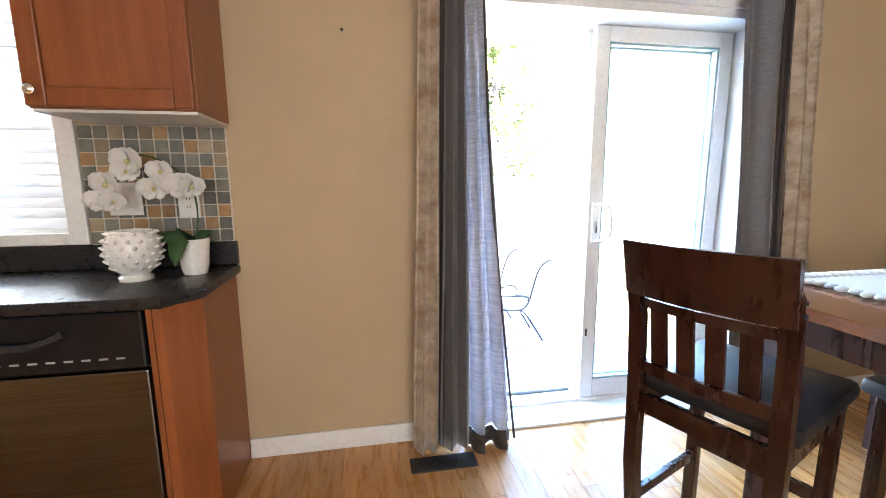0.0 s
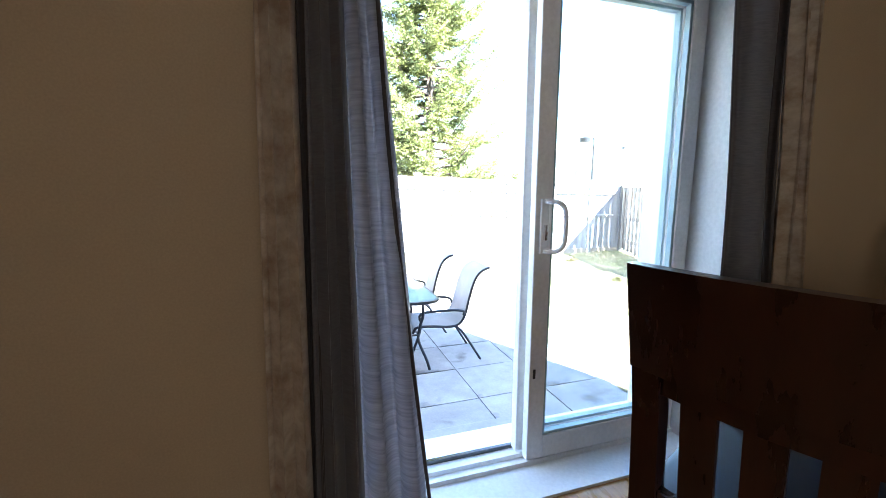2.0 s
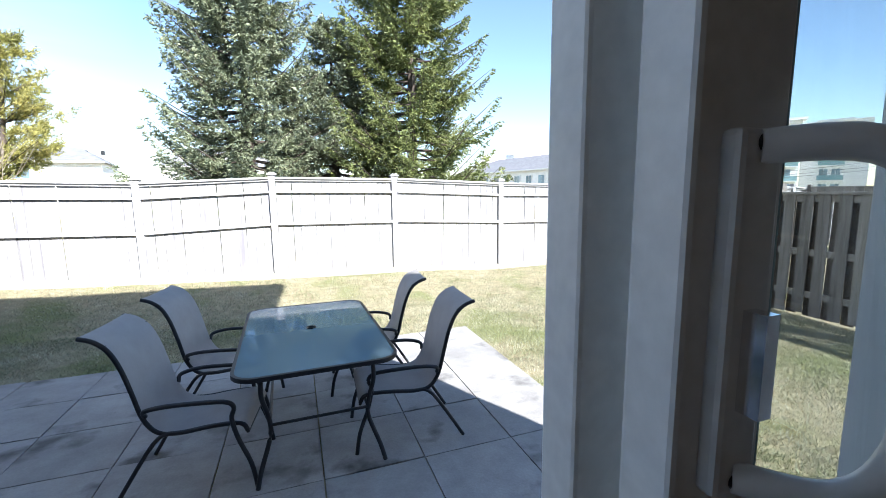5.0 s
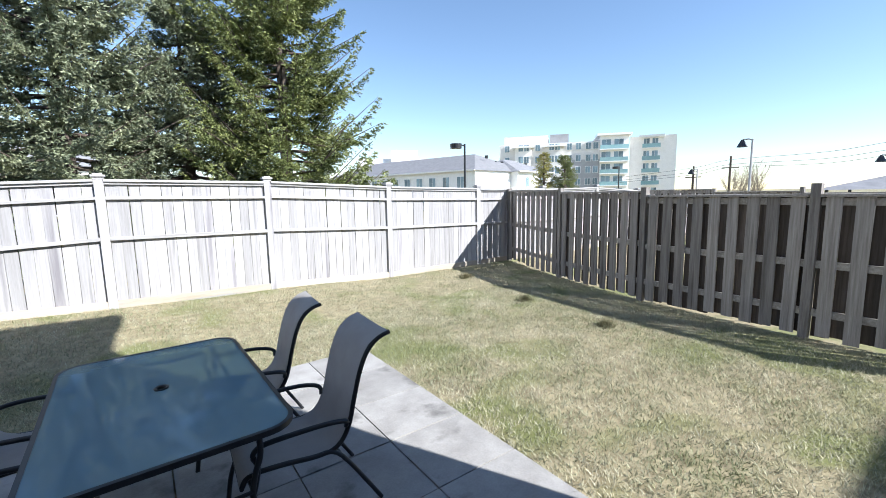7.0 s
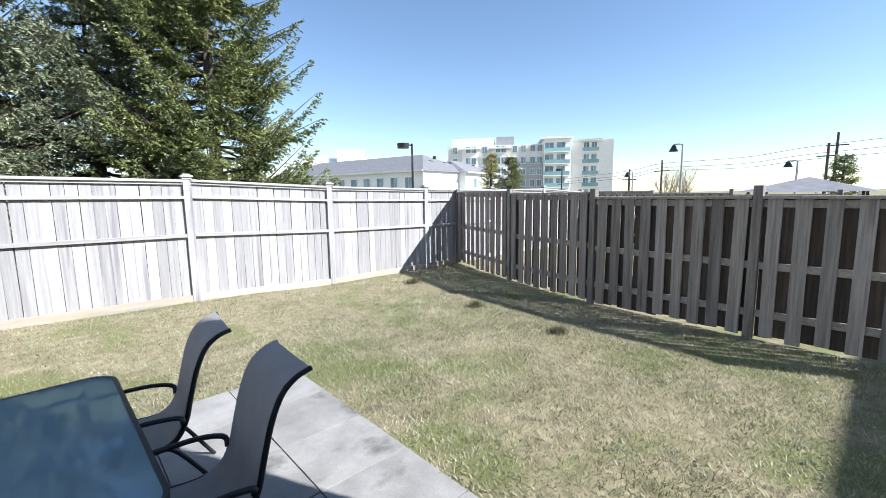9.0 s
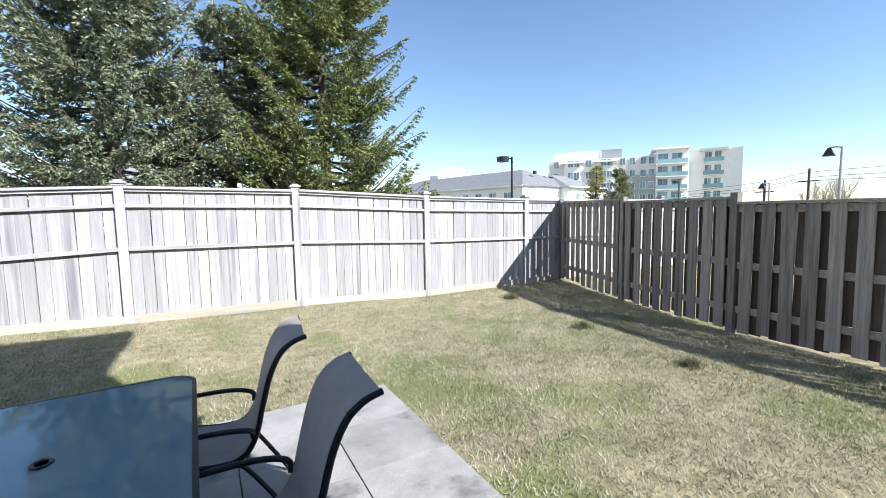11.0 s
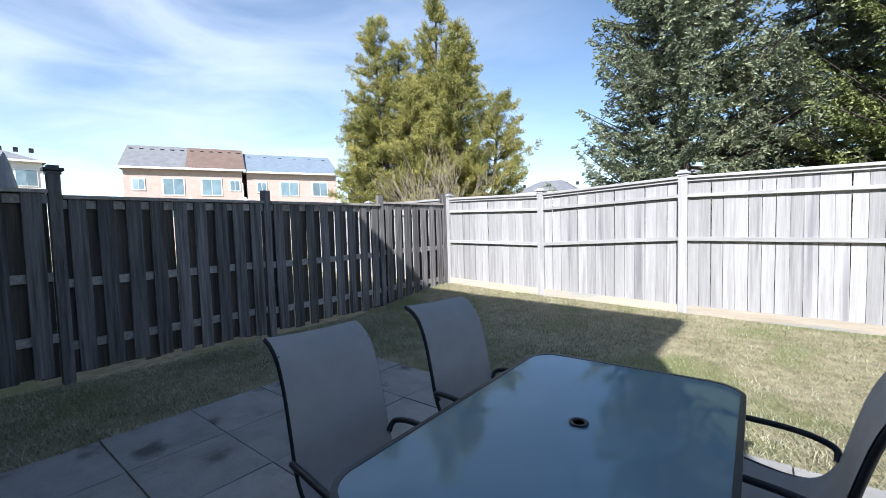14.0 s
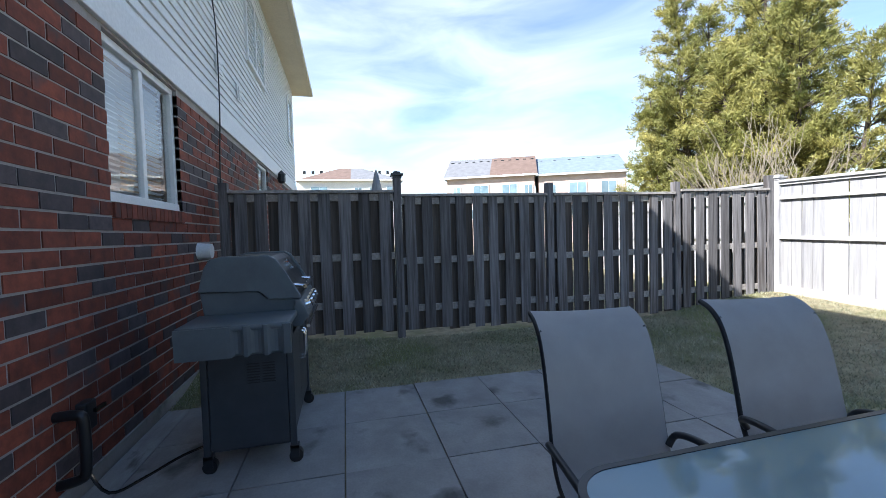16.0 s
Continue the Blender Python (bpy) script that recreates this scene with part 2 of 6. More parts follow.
M_BLACKPL = surface("black_plastic", (0.012, 0.012, 0.013), (0.02, 0.02, 0.022), scale=10, rough=0.35, bump=0.05, fine=200, vary=0)
M_BLACKGLOSS = surface("glossy_black_panel", (0.010, 0.010, 0.011), (0.016, 0.016, 0.018), scale=10, rough=0.1, bump=0, vary=0, rough_var=0.04)
M_BLACKGLOSS.node_tree.nodes["Principled BSDF"].inputs["Specular IOR Level"].default_value = 0.25
M_BLACKMET = surface("black_metal_frame", (0.012, 0.013, 0.016), (0.024, 0.026, 0.03), scale=14, rough=0.42, bump=0.08, fine=160, vary=0, bump_dist=0.0005)
M_PORCELAIN = surface("white_ceramic", (0.78, 0.77, 0.74), (0.84, 0.83, 0.80), scale=6, rough=0.18, bump=0.05, fine=60, vary=0)
M_GLASS = glass("window_glass")


# ---- helpers for building ----
def bm_box(bm, x0, x1, y0, y1, z0, z1, bevel=0.0):
    r = bmesh.ops.create_cube(bm, size=1, matrix=Matrix.LocRotScale(((x0 + x1) / 2, (y0 + y1) / 2, (z0 + z1) / 2), None, (x1 - x0, y1 - y0, z1 - z0)))
    if bevel:
        es = list({e for v in r["verts"] for e in v.link_edges})
        bmesh.ops.bevel(bm, geom=es, offset=bevel, segments=2, affect="EDGES", profile=0.5)
    return r["verts"]


def bm_cyl(bm, p0, p1, r0, r1=None, seg=12):
    p0, p1 = Vector(p0), Vector(p1)
    r1 = r0 if r1 is None else r1
    d = p1 - p0
    rot = d.to_track_quat("Z", "Y").to_matrix().to_4x4()
    bmesh.ops.create_cone(bm, cap_ends=True, segments=seg, radius1=r0, radius2=r1, depth=d.length, matrix=Matrix.Translation((p0 + p1) / 2) @ rot)


def bm_tube(bm, pts, r, seg=10, flat=1.0):
    """A bent tube through the points, smoothed by Catmull-Rom."""
    P = [Vector(p) for p in pts]
    path = []
    for i in range(len(P) - 1):
        a, b, c, d = P[max(i - 1, 0)], P[i], P[i + 1], P[min(i + 2, len(P) - 1)]
        for k in range(5):
            t = k / 5
            path.append(0.5 * ((2 * b) + (c - a) * t + (2 * a - 5 * b + 4 * c - d) * t * t + (3 * b - a - 3 * c + d) * t ** 3))
    path.append(P[-1])
    rings = []
    up = Vector((0.13, 0.21, 0.97))
    for i, q in enumerate(path):
        t = (path[min(i + 1, len(path) - 1)] - path[max(i - 1, 0)]).normalized()
        side = t.cross(up)
        if side.length < 0.05:
            side = t.cross(Vector((1, 0, 0)))
        side.normalize()
        nrm = side.cross(t)
        rings.append([bm.verts.new(q + (side * math.cos(w) + nrm * math.sin(w) * flat) * r) for w in (2 * math.pi * j / seg for j in range(seg))])
    for a, b in zip(rings, rings[1:]):
        for j in range(seg):
            bm.faces.new((a[j], a[(j + 1) % seg], b[(j + 1) % seg], b[j]))
    bm.faces.new(rings[0][::-1])
    bm.faces.new(rings[-1])


def bm_lathe(bm, profile, seg=28, centre=(0, 0, 0)):
    rings = [[bm.verts.new((centre[0] + r * math.cos(2 * math.pi * j / seg), centre[1] + r * math.sin(2 * math.pi * j / seg), centre[2] + z)) for j in range(seg)] for r, z in profile]
    for a, b in zip(rings, rings[1:]):
        for j in range(seg):
            bm.faces.new((a[j], a[(j + 1) % seg], b[(j + 1) % seg], b[j]))
    if profile[0][0] > 1e-4:
        bm.faces.new(rings[0][::-1])
    if profile[-1][0] > 1e-4:
        bm.faces.new(rings[-1])


def bm_prism(bm, outline, y0, y1, axis="y", bevel=0.0):
    """A plate of the outline (pairs), from y0 to y1 along the axis."""
    def at(u, w, d):
        return {"y": (u, d, w), "x": (d, u, w), "z": (u, w, d)}[axis]
    a = [bm.verts.new(at(u, w, y0)) for u, w in outline]
    b = [bm.verts.new(at(u, w, y1)) for u, w in outline]
    fs = [bm.faces.new(a), bm.faces.new(b[::-1])]
    for i in range(len(a)):
        j = (i + 1) % len(a)
        bm.faces.new((a[j], a[i], b[i], b[j]))
    if bevel:
        bmesh.ops.bevel(bm, geom=list({e for f in fs for e in f.edges}), offset=bevel, segments=2, affect="EDGES", profile=0.5)


def mesh_of(name, bm, material, smooth=False):
    bmesh.ops.recalc_face_normals(bm, faces=bm.faces)
    me = bpy.data.meshes.new(name)
    bm.to_mesh(me)
    bm.free()
    me.materials.append(material)
    if smooth:
        me.shade_smooth()
        me.set_sharp_from_angle(angle=radians(40))
    return me


def part(name, bm, material, parent=None, label="", smooth=False):
    ob = new(name, mesh_of(name, bm, material, smooth))
    if parent:
        ob.parent = parent
    if label:
        ob["label"] = label
    return ob


def box(name, dims, material, parent=None, label="", bevel=0.0):
    bm = bmesh.new()
    bm_box(bm, *dims, bevel=bevel)
    return part(name, bm, material, parent, label)


def empty(name, x, y, z, rz=0.0):
    e = new(name)
    e.matrix_world = pose(x, y, z, 0, 0, rz)
    return e


def piece(name, me, parent, m):
    o = new(name, me)
    o.parent = parent
    o.matrix_basis = m
    return o


def soup(name, verts, faces, material, parent=None, smooth=False):
    me = bpy.data.meshes.new(name)
    me.from_pydata(verts.tolist() if hasattr(verts, "tolist") else verts, [], faces.tolist() if hasattr(faces, "tolist") else faces)
    me.materials.append(material)
    if smooth:
        me.shade_smooth()
    o = new(name, me)
    if parent:
        o.parent = parent
    return o


def structure(ob, label, category):
    return tagged(ob, label, category, kind="structure")


def wall_with_holes(name, x0, x1, z0, z1, y0, y1, holes, material, label):
    """A wall along x with rectangular openings (x0, x1, z0, z1) through it."""
    bm = bmesh.new()
    xs = sorted({x0, x1, *(v for h in holes for v in h[:2])})
    zs = sorted({z0, z1, *(v for h in holes for v in h[2:])})
    for a, b in zip(xs, xs[1:]):
        for c, d in zip(zs, zs[1:]):
            u, w = (a + b) / 2, (c + d) / 2
            if not any(h[0] < u < h[1] and h[2] < w < h[3] for h in holes):
                bm_box(bm, a, b, y0, y1, c, d)
    return structure(part(name, bm, material), label, "wall")


# ---- the ground ----
PZ = -0.63


def smooth_step(a, b, v):
    t = min(1, max(0, (v - a) / (b - a)))
    return t * t * (3 - 2 * t)


def ground_z(x, y):
    back = 0.26 - 0.16 * smooth_step(-5, 1.7, x) - 0.10 * smooth_step(1.7, 4.2, x)
    z = -0.64 + back * smooth_step(5.6, 8.2, y)
    z += 0.14 * smooth_step(-3.4, -4.8, x) * smooth_step(2.8, 0.4, y) + 0.04 * smooth_step(-3.6, -4.8, x)
    if y > 9:
        z -= 0.25 * smooth_step(9, 14, y)
    return z


def build_ground():
    def axis(lo, hi, step, far):
        near = list(np.arange(lo, hi + 1e-6, step))
        out, s, v = [], step, hi
        while v < far:
            s *= 1.5
            v += s
            out.append(v)
        left, s, v = [], step, lo
        while v > -far:
            s *= 1.5
            v -= s
            left.append(v)
        return left[::-1] + near + out
    xs, ys = axis(-7, 9, 0.25, 900), axis(0.0, 10, 0.25, 900)
    verts = [(x, y, ground_z(x, y) + 0.012 * noise.noise((x * 1.3, y * 1.3, 0)) - 0.012) for y in ys for x in xs]
    w = len(xs)
    faces = []
    for j in range(len(ys) - 1):
        for i in range(w - 1):
            cx, cy = (xs[i] + xs[i + 1]) / 2, (ys[j] + ys[j + 1]) / 2
            if -13.5 < cx < 2.4 and -9 < cy < 0.2:
                continue
            faces.append((j * w + i, j * w + i + 1, (j + 1) * w + i + 1, (j + 1) * w + i))
    g = soup("ground", verts, faces, M_SOIL, smooth=True)
    structure(g, "patchy lawn soil with dry and green grass", "ground")


build_ground()

# ---- the house: shell ----
OUT, INN = 0.25, -0.20
BRICK_TOP = 2.10
HX0, HX1 = -13.6, 2.43
DOOR = (-0.80, 0.80, 0.0, 2.06)
EXT_WIN = (-3.98, -2.78, 0.98, 2.08)
EXT_WIN2 = (-8.6, -7.6, 1.55, 2.08)
inner = wall_with_holes("wall_north", -4.2, 1.9, 0.0, 2.45, INN, -0.05, [DOOR, (-3.8, -2.33, 1.04, 2.2)], M_WALL, "tan painted kitchen wall with doorway and window")
backing = wall_with_holes("wall_north_outer", HX0, HX1, -0.7, BRICK_TOP, 0.10, OUT + 0.002, [(DOOR[0], DOOR[1], -0.02, DOOR[3]), EXT_WIN, EXT_WIN2], M_MORTAR, "mortar bed of the red brick wall")
structure(box("wall_east", (1.9, 2.05, -5.4, -0.05, 0.0, 2.45), M_WALL), "tan painted dining wall", "wall")
structure(box("wall_west", (-4.35, -4.2, -5.4, -0.05, 0.0, 2.45), M_WALL), "tan painted kitchen end wall", "wall")
# the opening is assumed too, cut where the added fill lamp stands
wall_with_holes("wall_south", -4.2, 1.9, 0.0, 2.45, -5.4, -5.25, [(-2.2, 0.4, 0.6, 2.2)], M_WALL, "tan painted front room wall")
structure(box("ceiling", (-4.35, 2.05, -5.4, -0.05, 2.45, 2.55), M_CEIL), "white textured ceiling", "ceiling")
structure(box("subfloor", (-4.35, 2.05, -5.4, -0.05, -0.25, -0.015), M_SOIL), "floor base under the oak boards", "floor")
structure(box("wall_gable_east", (HX1 - 0.2, HX1, -9.0, 0.10, -0.7, 5.3), M_MORTAR), "side wall of the house", "wall")
structure(box("wall_gable_west", (HX0, HX0 + 0.2, -9.0, 0.10, -0.7, 5.3), M_MORTAR), "far side wall of the house row", "wall")
upper = structure(box("wall_upper", (HX0, HX1, 0.02, OUT - 0.03, BRICK_TOP, 5.3), M_SIDING), "upper storey wall behind white siding", "wall")


# ---- patio ----
XP = [-3.37 + 0.644 * i for i in range(9)]
YP = [OUT + 0.03] + [0.45 + 0.6 * i for i in range(8)]


def build_patio():
    pav = structure(box("pavement", (XP[0] + 0.01, XP[-1] - 0.01, YP[0], YP[-1] - 0.01, PZ - 0.09, PZ - 0.028), M_SOIL), "patio of square textured concrete slabs", "patio")
    shapes = []
    for k in range(4):
        bm = bmesh.new()
        bm_box(bm, -0.5, 0.5, -0.5, 0.5, -0.03, 0.0)
        bmesh.ops.subdivide_edges(bm, edges=[e for e in bm.edges if abs(e.verts[0].co.z) < 1e-6 and abs(e.verts[1].co.z) < 1e-6], cuts=3, use_grid_fill=True)
        for v in bm.verts:
            if v.co.z > -0.001:
                edge = max(abs(v.co.x), abs(v.co.y)) > 0.49
                v.co.z = -0.004 * edge + 0.003 * noise.noise((v.co.x * 3, v.co.y * 3, k * 7.1))
        shapes.append(mesh_of("slab", bm, M_SLAB))
    rnd = random.Random(4)
    for i in range(8):
        for j in range(8):
            w, d = XP[i + 1] - XP[i] - 0.009, YP[j + 1] - YP[j] - 0.009
            m = Matrix.Translation(((XP[i] + XP[i + 1]) / 2, (YP[j] + YP[j + 1]) / 2, PZ + rnd.uniform(-0.003, 0.003))) @ Matrix.Diagonal((w, d, 1, 1))
            piece("slab", shapes[rnd.randrange(4)], pav, m)
    step = empty("door_step", -0.25, OUT, PZ)
    tagged(step, "pale concrete step below the sliding door", "step")
    box("step_block", (-0.62, 0.55, 0.02, 0.46, 0.0, 0.40), M_SLAB, step, bevel=0.012)
    structure(box("foundation_curb", (HX0, HX1, OUT - 0.01, OUT + 0.025, -0.72, -0.55), M_SLAB), "grey concrete footing along the brick wall", "trim")


build_patio()


# ---- fences ----
def board_mesh(name, w, t, h, material, rnd, dog=0.0):
    bm = bmesh.new()
    bm_prism(bm, [(-w / 2, 0), (w / 2, 0), (w / 2, h - dog), (w / 2 - dog, h), (-w / 2 + dog, h), (-w / 2, h - dog)] if dog else [(-w / 2, 0), (w / 2, 0), (w / 2, h), (-w / 2, h)], -t / 2, t / 2)
    for v in bm.verts:
        v.co.x += rnd.uniform(-0.003, 0.003)
    return mesh_of(name, bm, material)


def post_part(fence, x, y, z0, z1, rz, material, cap=True, size=0.10, cap_mat=None):
    p = empty("post", x, y, z0, rz)
    p.parent = fence
    bm = bmesh.new()
    h = z1 - z0
    bm_box(bm, -size / 2, size / 2, -size / 2, size / 2, -0.05, h - (0.055 if cap else 0), bevel=0.005)
    part("shaft", bm, material, p)
    if cap:
        bm = bmesh.new()
        s = size / 2
        bm_box(bm, -s - 0.028, s + 0.028, -s - 0.028, s + 0.028, h - 0.055, h - 0.025, bevel=0.006)
        bm_box(bm, -s - 0.008, s + 0.008, -s - 0.008, s + 0.008, h - 0.085, h - 0.055)
        bm_box(bm, -s + 0.004, s - 0.004, -s + 0.004, s - 0.004, h - 0.025, h, bevel=0.004)
        part("cap", bm, cap_mat or material, p)


def back_fence():
    rnd = random.Random(11)
    xs = [-9.6, -7.2, -4.80, -2.77, -0.62, 1.70, 4.13, 6.64, 9.05, 11.6, 14.0, 16.5, 19.0, 21.5]
    tops = [1.44, 1.45, 1.46, 1.42, 1.51, 1.49, 1.39, 1.335, 1.31, 1.34, 1.22, 1.12, 1.05, 1.0]
    y = 8.27
    fence = empty("fence", 0, y, 0)
    fence.matrix_world = Matrix.Identity(4)
    tagged(fence, "sun-bleached tall wooden privacy fence behind the lawn", "fence")
    boards = [board_mesh("board", 0.138, 0.018, 1.0, M_FENCE_SUN, rnd) for _ in range(5)]
    for i, (x, zt) in enumerate(zip(xs, tops)):
        post_part(fence, x, y, ground_z(x, y), zt, 0, M_FENCE_SUN, size=0.115)
        if i + 1 == len(xs):
            break
        x1, zt1 = xs[i + 1], tops[i + 1]
        ua, ub = x + 0.058, x1 - 0.058
        ga, gb = ground_z(x, y), ground_z(x1, y)
        sag = rnd.uniform(-0.012, 0.012)

        def rail(nm, dz, hh, y0, y1):
            bm = bmesh.new()
            bm_prism(bm, [(ua, zt + dz), (ub, zt1 + dz + sag), (ub, zt1 + dz + hh + sag), (ua, zt + dz + hh)], y0, y1, bevel=0.004)
            part(nm, bm, M_RAIL, fence)
        rail("cap_rail", -0.125, 0.038, y - 0.075, y + 0.05)
        rail("rail", -0.165, 0.038, y - 0.045, y - 0.012)
        rail("rail", -0.385, 0.045, y - 0.058, y - 0.012)
        rail("rail", -0.99, 0.055, y - 0.060, y - 0.012)
        bm = bmesh.new()
        bm_prism(bm, [(ua, ga - 0.04), (ub, gb - 0.04), (ub, gb + 0.10), (ua, ga + 0.10)], y - 0.05, y - 0.012)
        part("kickboard", bm, M_KICK, fence)
        n = round((ub - ua) / 0.142)
        for k in range(n):
            u = ua + (k + 0.5) * (ub - ua) / n
            f = (u - x) / (x1 - x)
            z0, z1 = ga + (gb - ga) * f + 0.02, zt + (zt1 - zt) * f - 0.125
            m = pose(u, y + rnd.uniform(-0.003, 0.003), z0, 0, rnd.uniform(-0.25, 0.25), 0) @ Matrix.Diagonal(((ub - ua) / n * rnd.uniform(0.93, 0.975) / 0.138, 1, z1 - z0, 1))
            piece("board", boards[rnd.randrange(5)], fence, m)


back_fence()


def shadow_fence(label, pts, caps, seed, mat_b, mat_r, side):
    """Board-on-board fence: boards by turns on both faces of three rails, through posts (x, y, ground, top)."""
    rnd = random.Random(seed)
    fence = empty("fence", 0, 0, 0)
    tagged(fence, label, "fence")
    boards = [board_mesh("board", 0.138, 0.018, 1.0, mat_b, rnd, 0.004) for _ in range(6)]
    # far face in the darker brown that carries the gap shade
    far_boards = [board_mesh("board", 0.138, 0.018, 1.0, M_FENCE_GAP_SHADE, rnd, 0.004) for _ in range(4)]
    for i, (x, y, g, top, panel_top) in enumerate(pts):
        nx, ny = pts[min(i + 1, len(pts) - 1)][:2]
        px, py = pts[max(i - 1, 0)][:2]
        ang = math.degrees(math.atan2(ny - py, nx - px))
        post_part(fence, x, y, g, top, ang, mat_b, bool(caps[i]), 0.095, M_BLACKPL if caps[i] == "black" else None)
        if i + 1 == len(pts):
            break
        x1, y1, g1 = pts[i + 1][:3]
        a, b = Vector((x, y, 0)), Vector((x1, y1, 0))
        L = (b - a).length
        rz = math.degrees(math.atan2(y1 - y, x1 - x))
        base = Matrix.Translation((x, y, 0)) @ pose(0, 0, 0, 0, 0, rz)
        z1 = panel_top

        def bar(nm, z, hh, w0, w1):
            bm = bmesh.new()
            bm_box(bm, 0.05, L - 0.05, w0, w1, z, z + hh, bevel=0.004)
            o = part(nm, bm, mat_r, fence)
            o.matrix_basis = base
        bar("cap_rail", z1 - 0.035, 0.035, -0.07, 0.07)
        for z in (z1 - 0.13, (g + z1) / 2 - 0.0, g + 0.28):
            bar("rail", z, 0.085, -0.02, 0.02)
        pitch = 0.232
        n = max(1, round((L - 0.1) / pitch))
        for face in (-1, 1):
            for k in range(n if face == side else n + 1):
                u = 0.05 + (k + 0.5) * (L - 0.1) / n if face == side else min(max(0.05 + k * (L - 0.1) / n, 0.122), L - 0.122)
                gg = g + (g1 - g) * u / L
                z0 = gg + rnd.uniform(0.02, 0.07)
                m = base @ pose(u, face * 0.031, z0, rnd.uniform(-0.3, 0.3), rnd.uniform(-0.5, 0.5), rnd.uniform(-1.5, 1.5)) @ Matrix.Diagonal((rnd.uniform(0.93, 1.03), 1, z1 - 0.036 - z0, 1))
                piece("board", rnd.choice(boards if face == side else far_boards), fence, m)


# west fence takes the board colour darkened for the house's shade
shadow_fence("weathered grey board-on-board fence with the house shade put into its board colour", [(-4.95, 0.36, -0.46, 1.36, 1.27), (-4.95, 2.36, -0.56, 1.50, 1.22), (-4.95, 4.45, -0.59, 1.36, 1.22), (-4.93, 6.50, -0.58, 1.37, 1.26), (-4.86, 8.16, -0.42, 1.46, 1.38)],
             ["", "black", "", "", ""], 21, M_FENCE_SHADED, M_RAIL_GREY, -1)
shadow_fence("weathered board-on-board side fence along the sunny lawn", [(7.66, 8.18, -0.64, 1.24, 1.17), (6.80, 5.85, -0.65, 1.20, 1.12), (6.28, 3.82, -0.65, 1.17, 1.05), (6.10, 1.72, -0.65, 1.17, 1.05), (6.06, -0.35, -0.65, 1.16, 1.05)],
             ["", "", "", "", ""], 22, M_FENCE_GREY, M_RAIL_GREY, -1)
shadow_fence("neighbour's weathered side fence beyond the lawn", [(14.6, 8.15, -0.65, 1.2, 1.14), (14.2, 5.9, -0.65, 1.15, 1.05), (13.9, 3.7, -0.65, 1.15, 1.0), (13.7, 1.5, -0.65, 1.1, 0.98)],
             ["", "", "", ""], 23, M_FENCE_GREY, M_RAIL_GREY, -1)


# ---- grass ----
M_GRASS = leaf("dry_and_green_grass", (0.19, 0.215, 0.105), (0.50, 0.465, 0.345), 2.2, 0.2, 0.42)


def build_grass():
    rng = np.random.default_rng(5)
    n = 420000
    x, y = rng.uniform(-4.9, 7.6, n), rng.uniform(0.2, 8.2, n)
    keep = ~((x > XP[0] + 0.02) & (x < XP[-1] - 0.02) & (y < YP[-1] - 0.02)) & (x < 6.06 + 1.6 * np.clip((y - 1.7) / 6.5, 0, 1) ** 1.6)
    keep &= rng.random(n) < 1.0 - 0.55 * (y > 6)
    x, y = x[keep], y[keep]
    n = len(x)
    z = np.array([ground_z(a, b) for a, b in zip(x, y)]) - 0.012
    a = rng.uniform(0, 2 * np.pi, n)
    h = rng.uniform(0.012, 0.04, n)
    w = rng.uniform(0.0022, 0.005, n)
    lean = rng.uniform(0.2, 1.5, n) * h
    la = rng.uniform(0, 2 * np.pi, n)
    v = np.empty((n, 3, 3))
    v[:, 0] = np.stack((x - w * np.cos(a), y - w * np.sin(a), z), 1)
    v[:, 1] = np.stack((x + w * np.cos(a), y + w * np.sin(a), z), 1)
    v[:, 2] = np.stack((x + lean * np.cos(la), y + lean * np.sin(la), z + h), 1)
    g = soup("grass", v.reshape(-1, 3), np.arange(3 * n).reshape(-1, 3), M_GRASS)
    tagged(g, "short lawn grass, straw-coloured with greener patches", "grass", kind="stuff")
    for k, (cx, cy) in enumerate(((5.29, 7.11), (4.84, 5.0), (4.69, 3.42))):
        m = 260
        rr, aa = np.abs(rng.normal(0, 0.09, m)), rng.uniform(0, 6.28, m)
        bx, by = cx + rr * np.cos(aa), cy + rr * np.sin(aa) * 0.8
        v = np.empty((m, 3, 3))
        w = 0.006
        v[:, 0] = np.stack((bx - w, by, np.full(m, ground_z(cx, cy) - 0.01)), 1)
        v[:, 1] = np.stack((bx + w, by, np.full(m, ground_z(cx, cy) - 0.01)), 1)
        v[:, 2] = np.stack((bx + rng.normal(0, 0.05, m), by + rng.normal(0, 0.05, m), ground_z(cx, cy) + rng.uniform(0.03, 0.12, m)), 1)
        t = soup("grass_tuft", v.reshape(-1, 3), np.arange(3 * m).reshape(-1, 3), M_TUFT)
        tagged(t, "dark ragged grass tuft standing in the lawn", "grass tuft", "tufts in the lawn")


M_TUFT = leaf("dark_tuft", (0.05, 0.055, 0.02), (0.12, 0.10, 0.05), 4)
build_grass()

# ---- patio furniture ----
M_SLING = surface("grey_mesh_sling", (0.30, 0.28, 0.265), (0.36, 0.34, 0.325), scale=5, rough=0.7, bump=0.5, fine=420, vary=0.03, bump_dist=0.001)


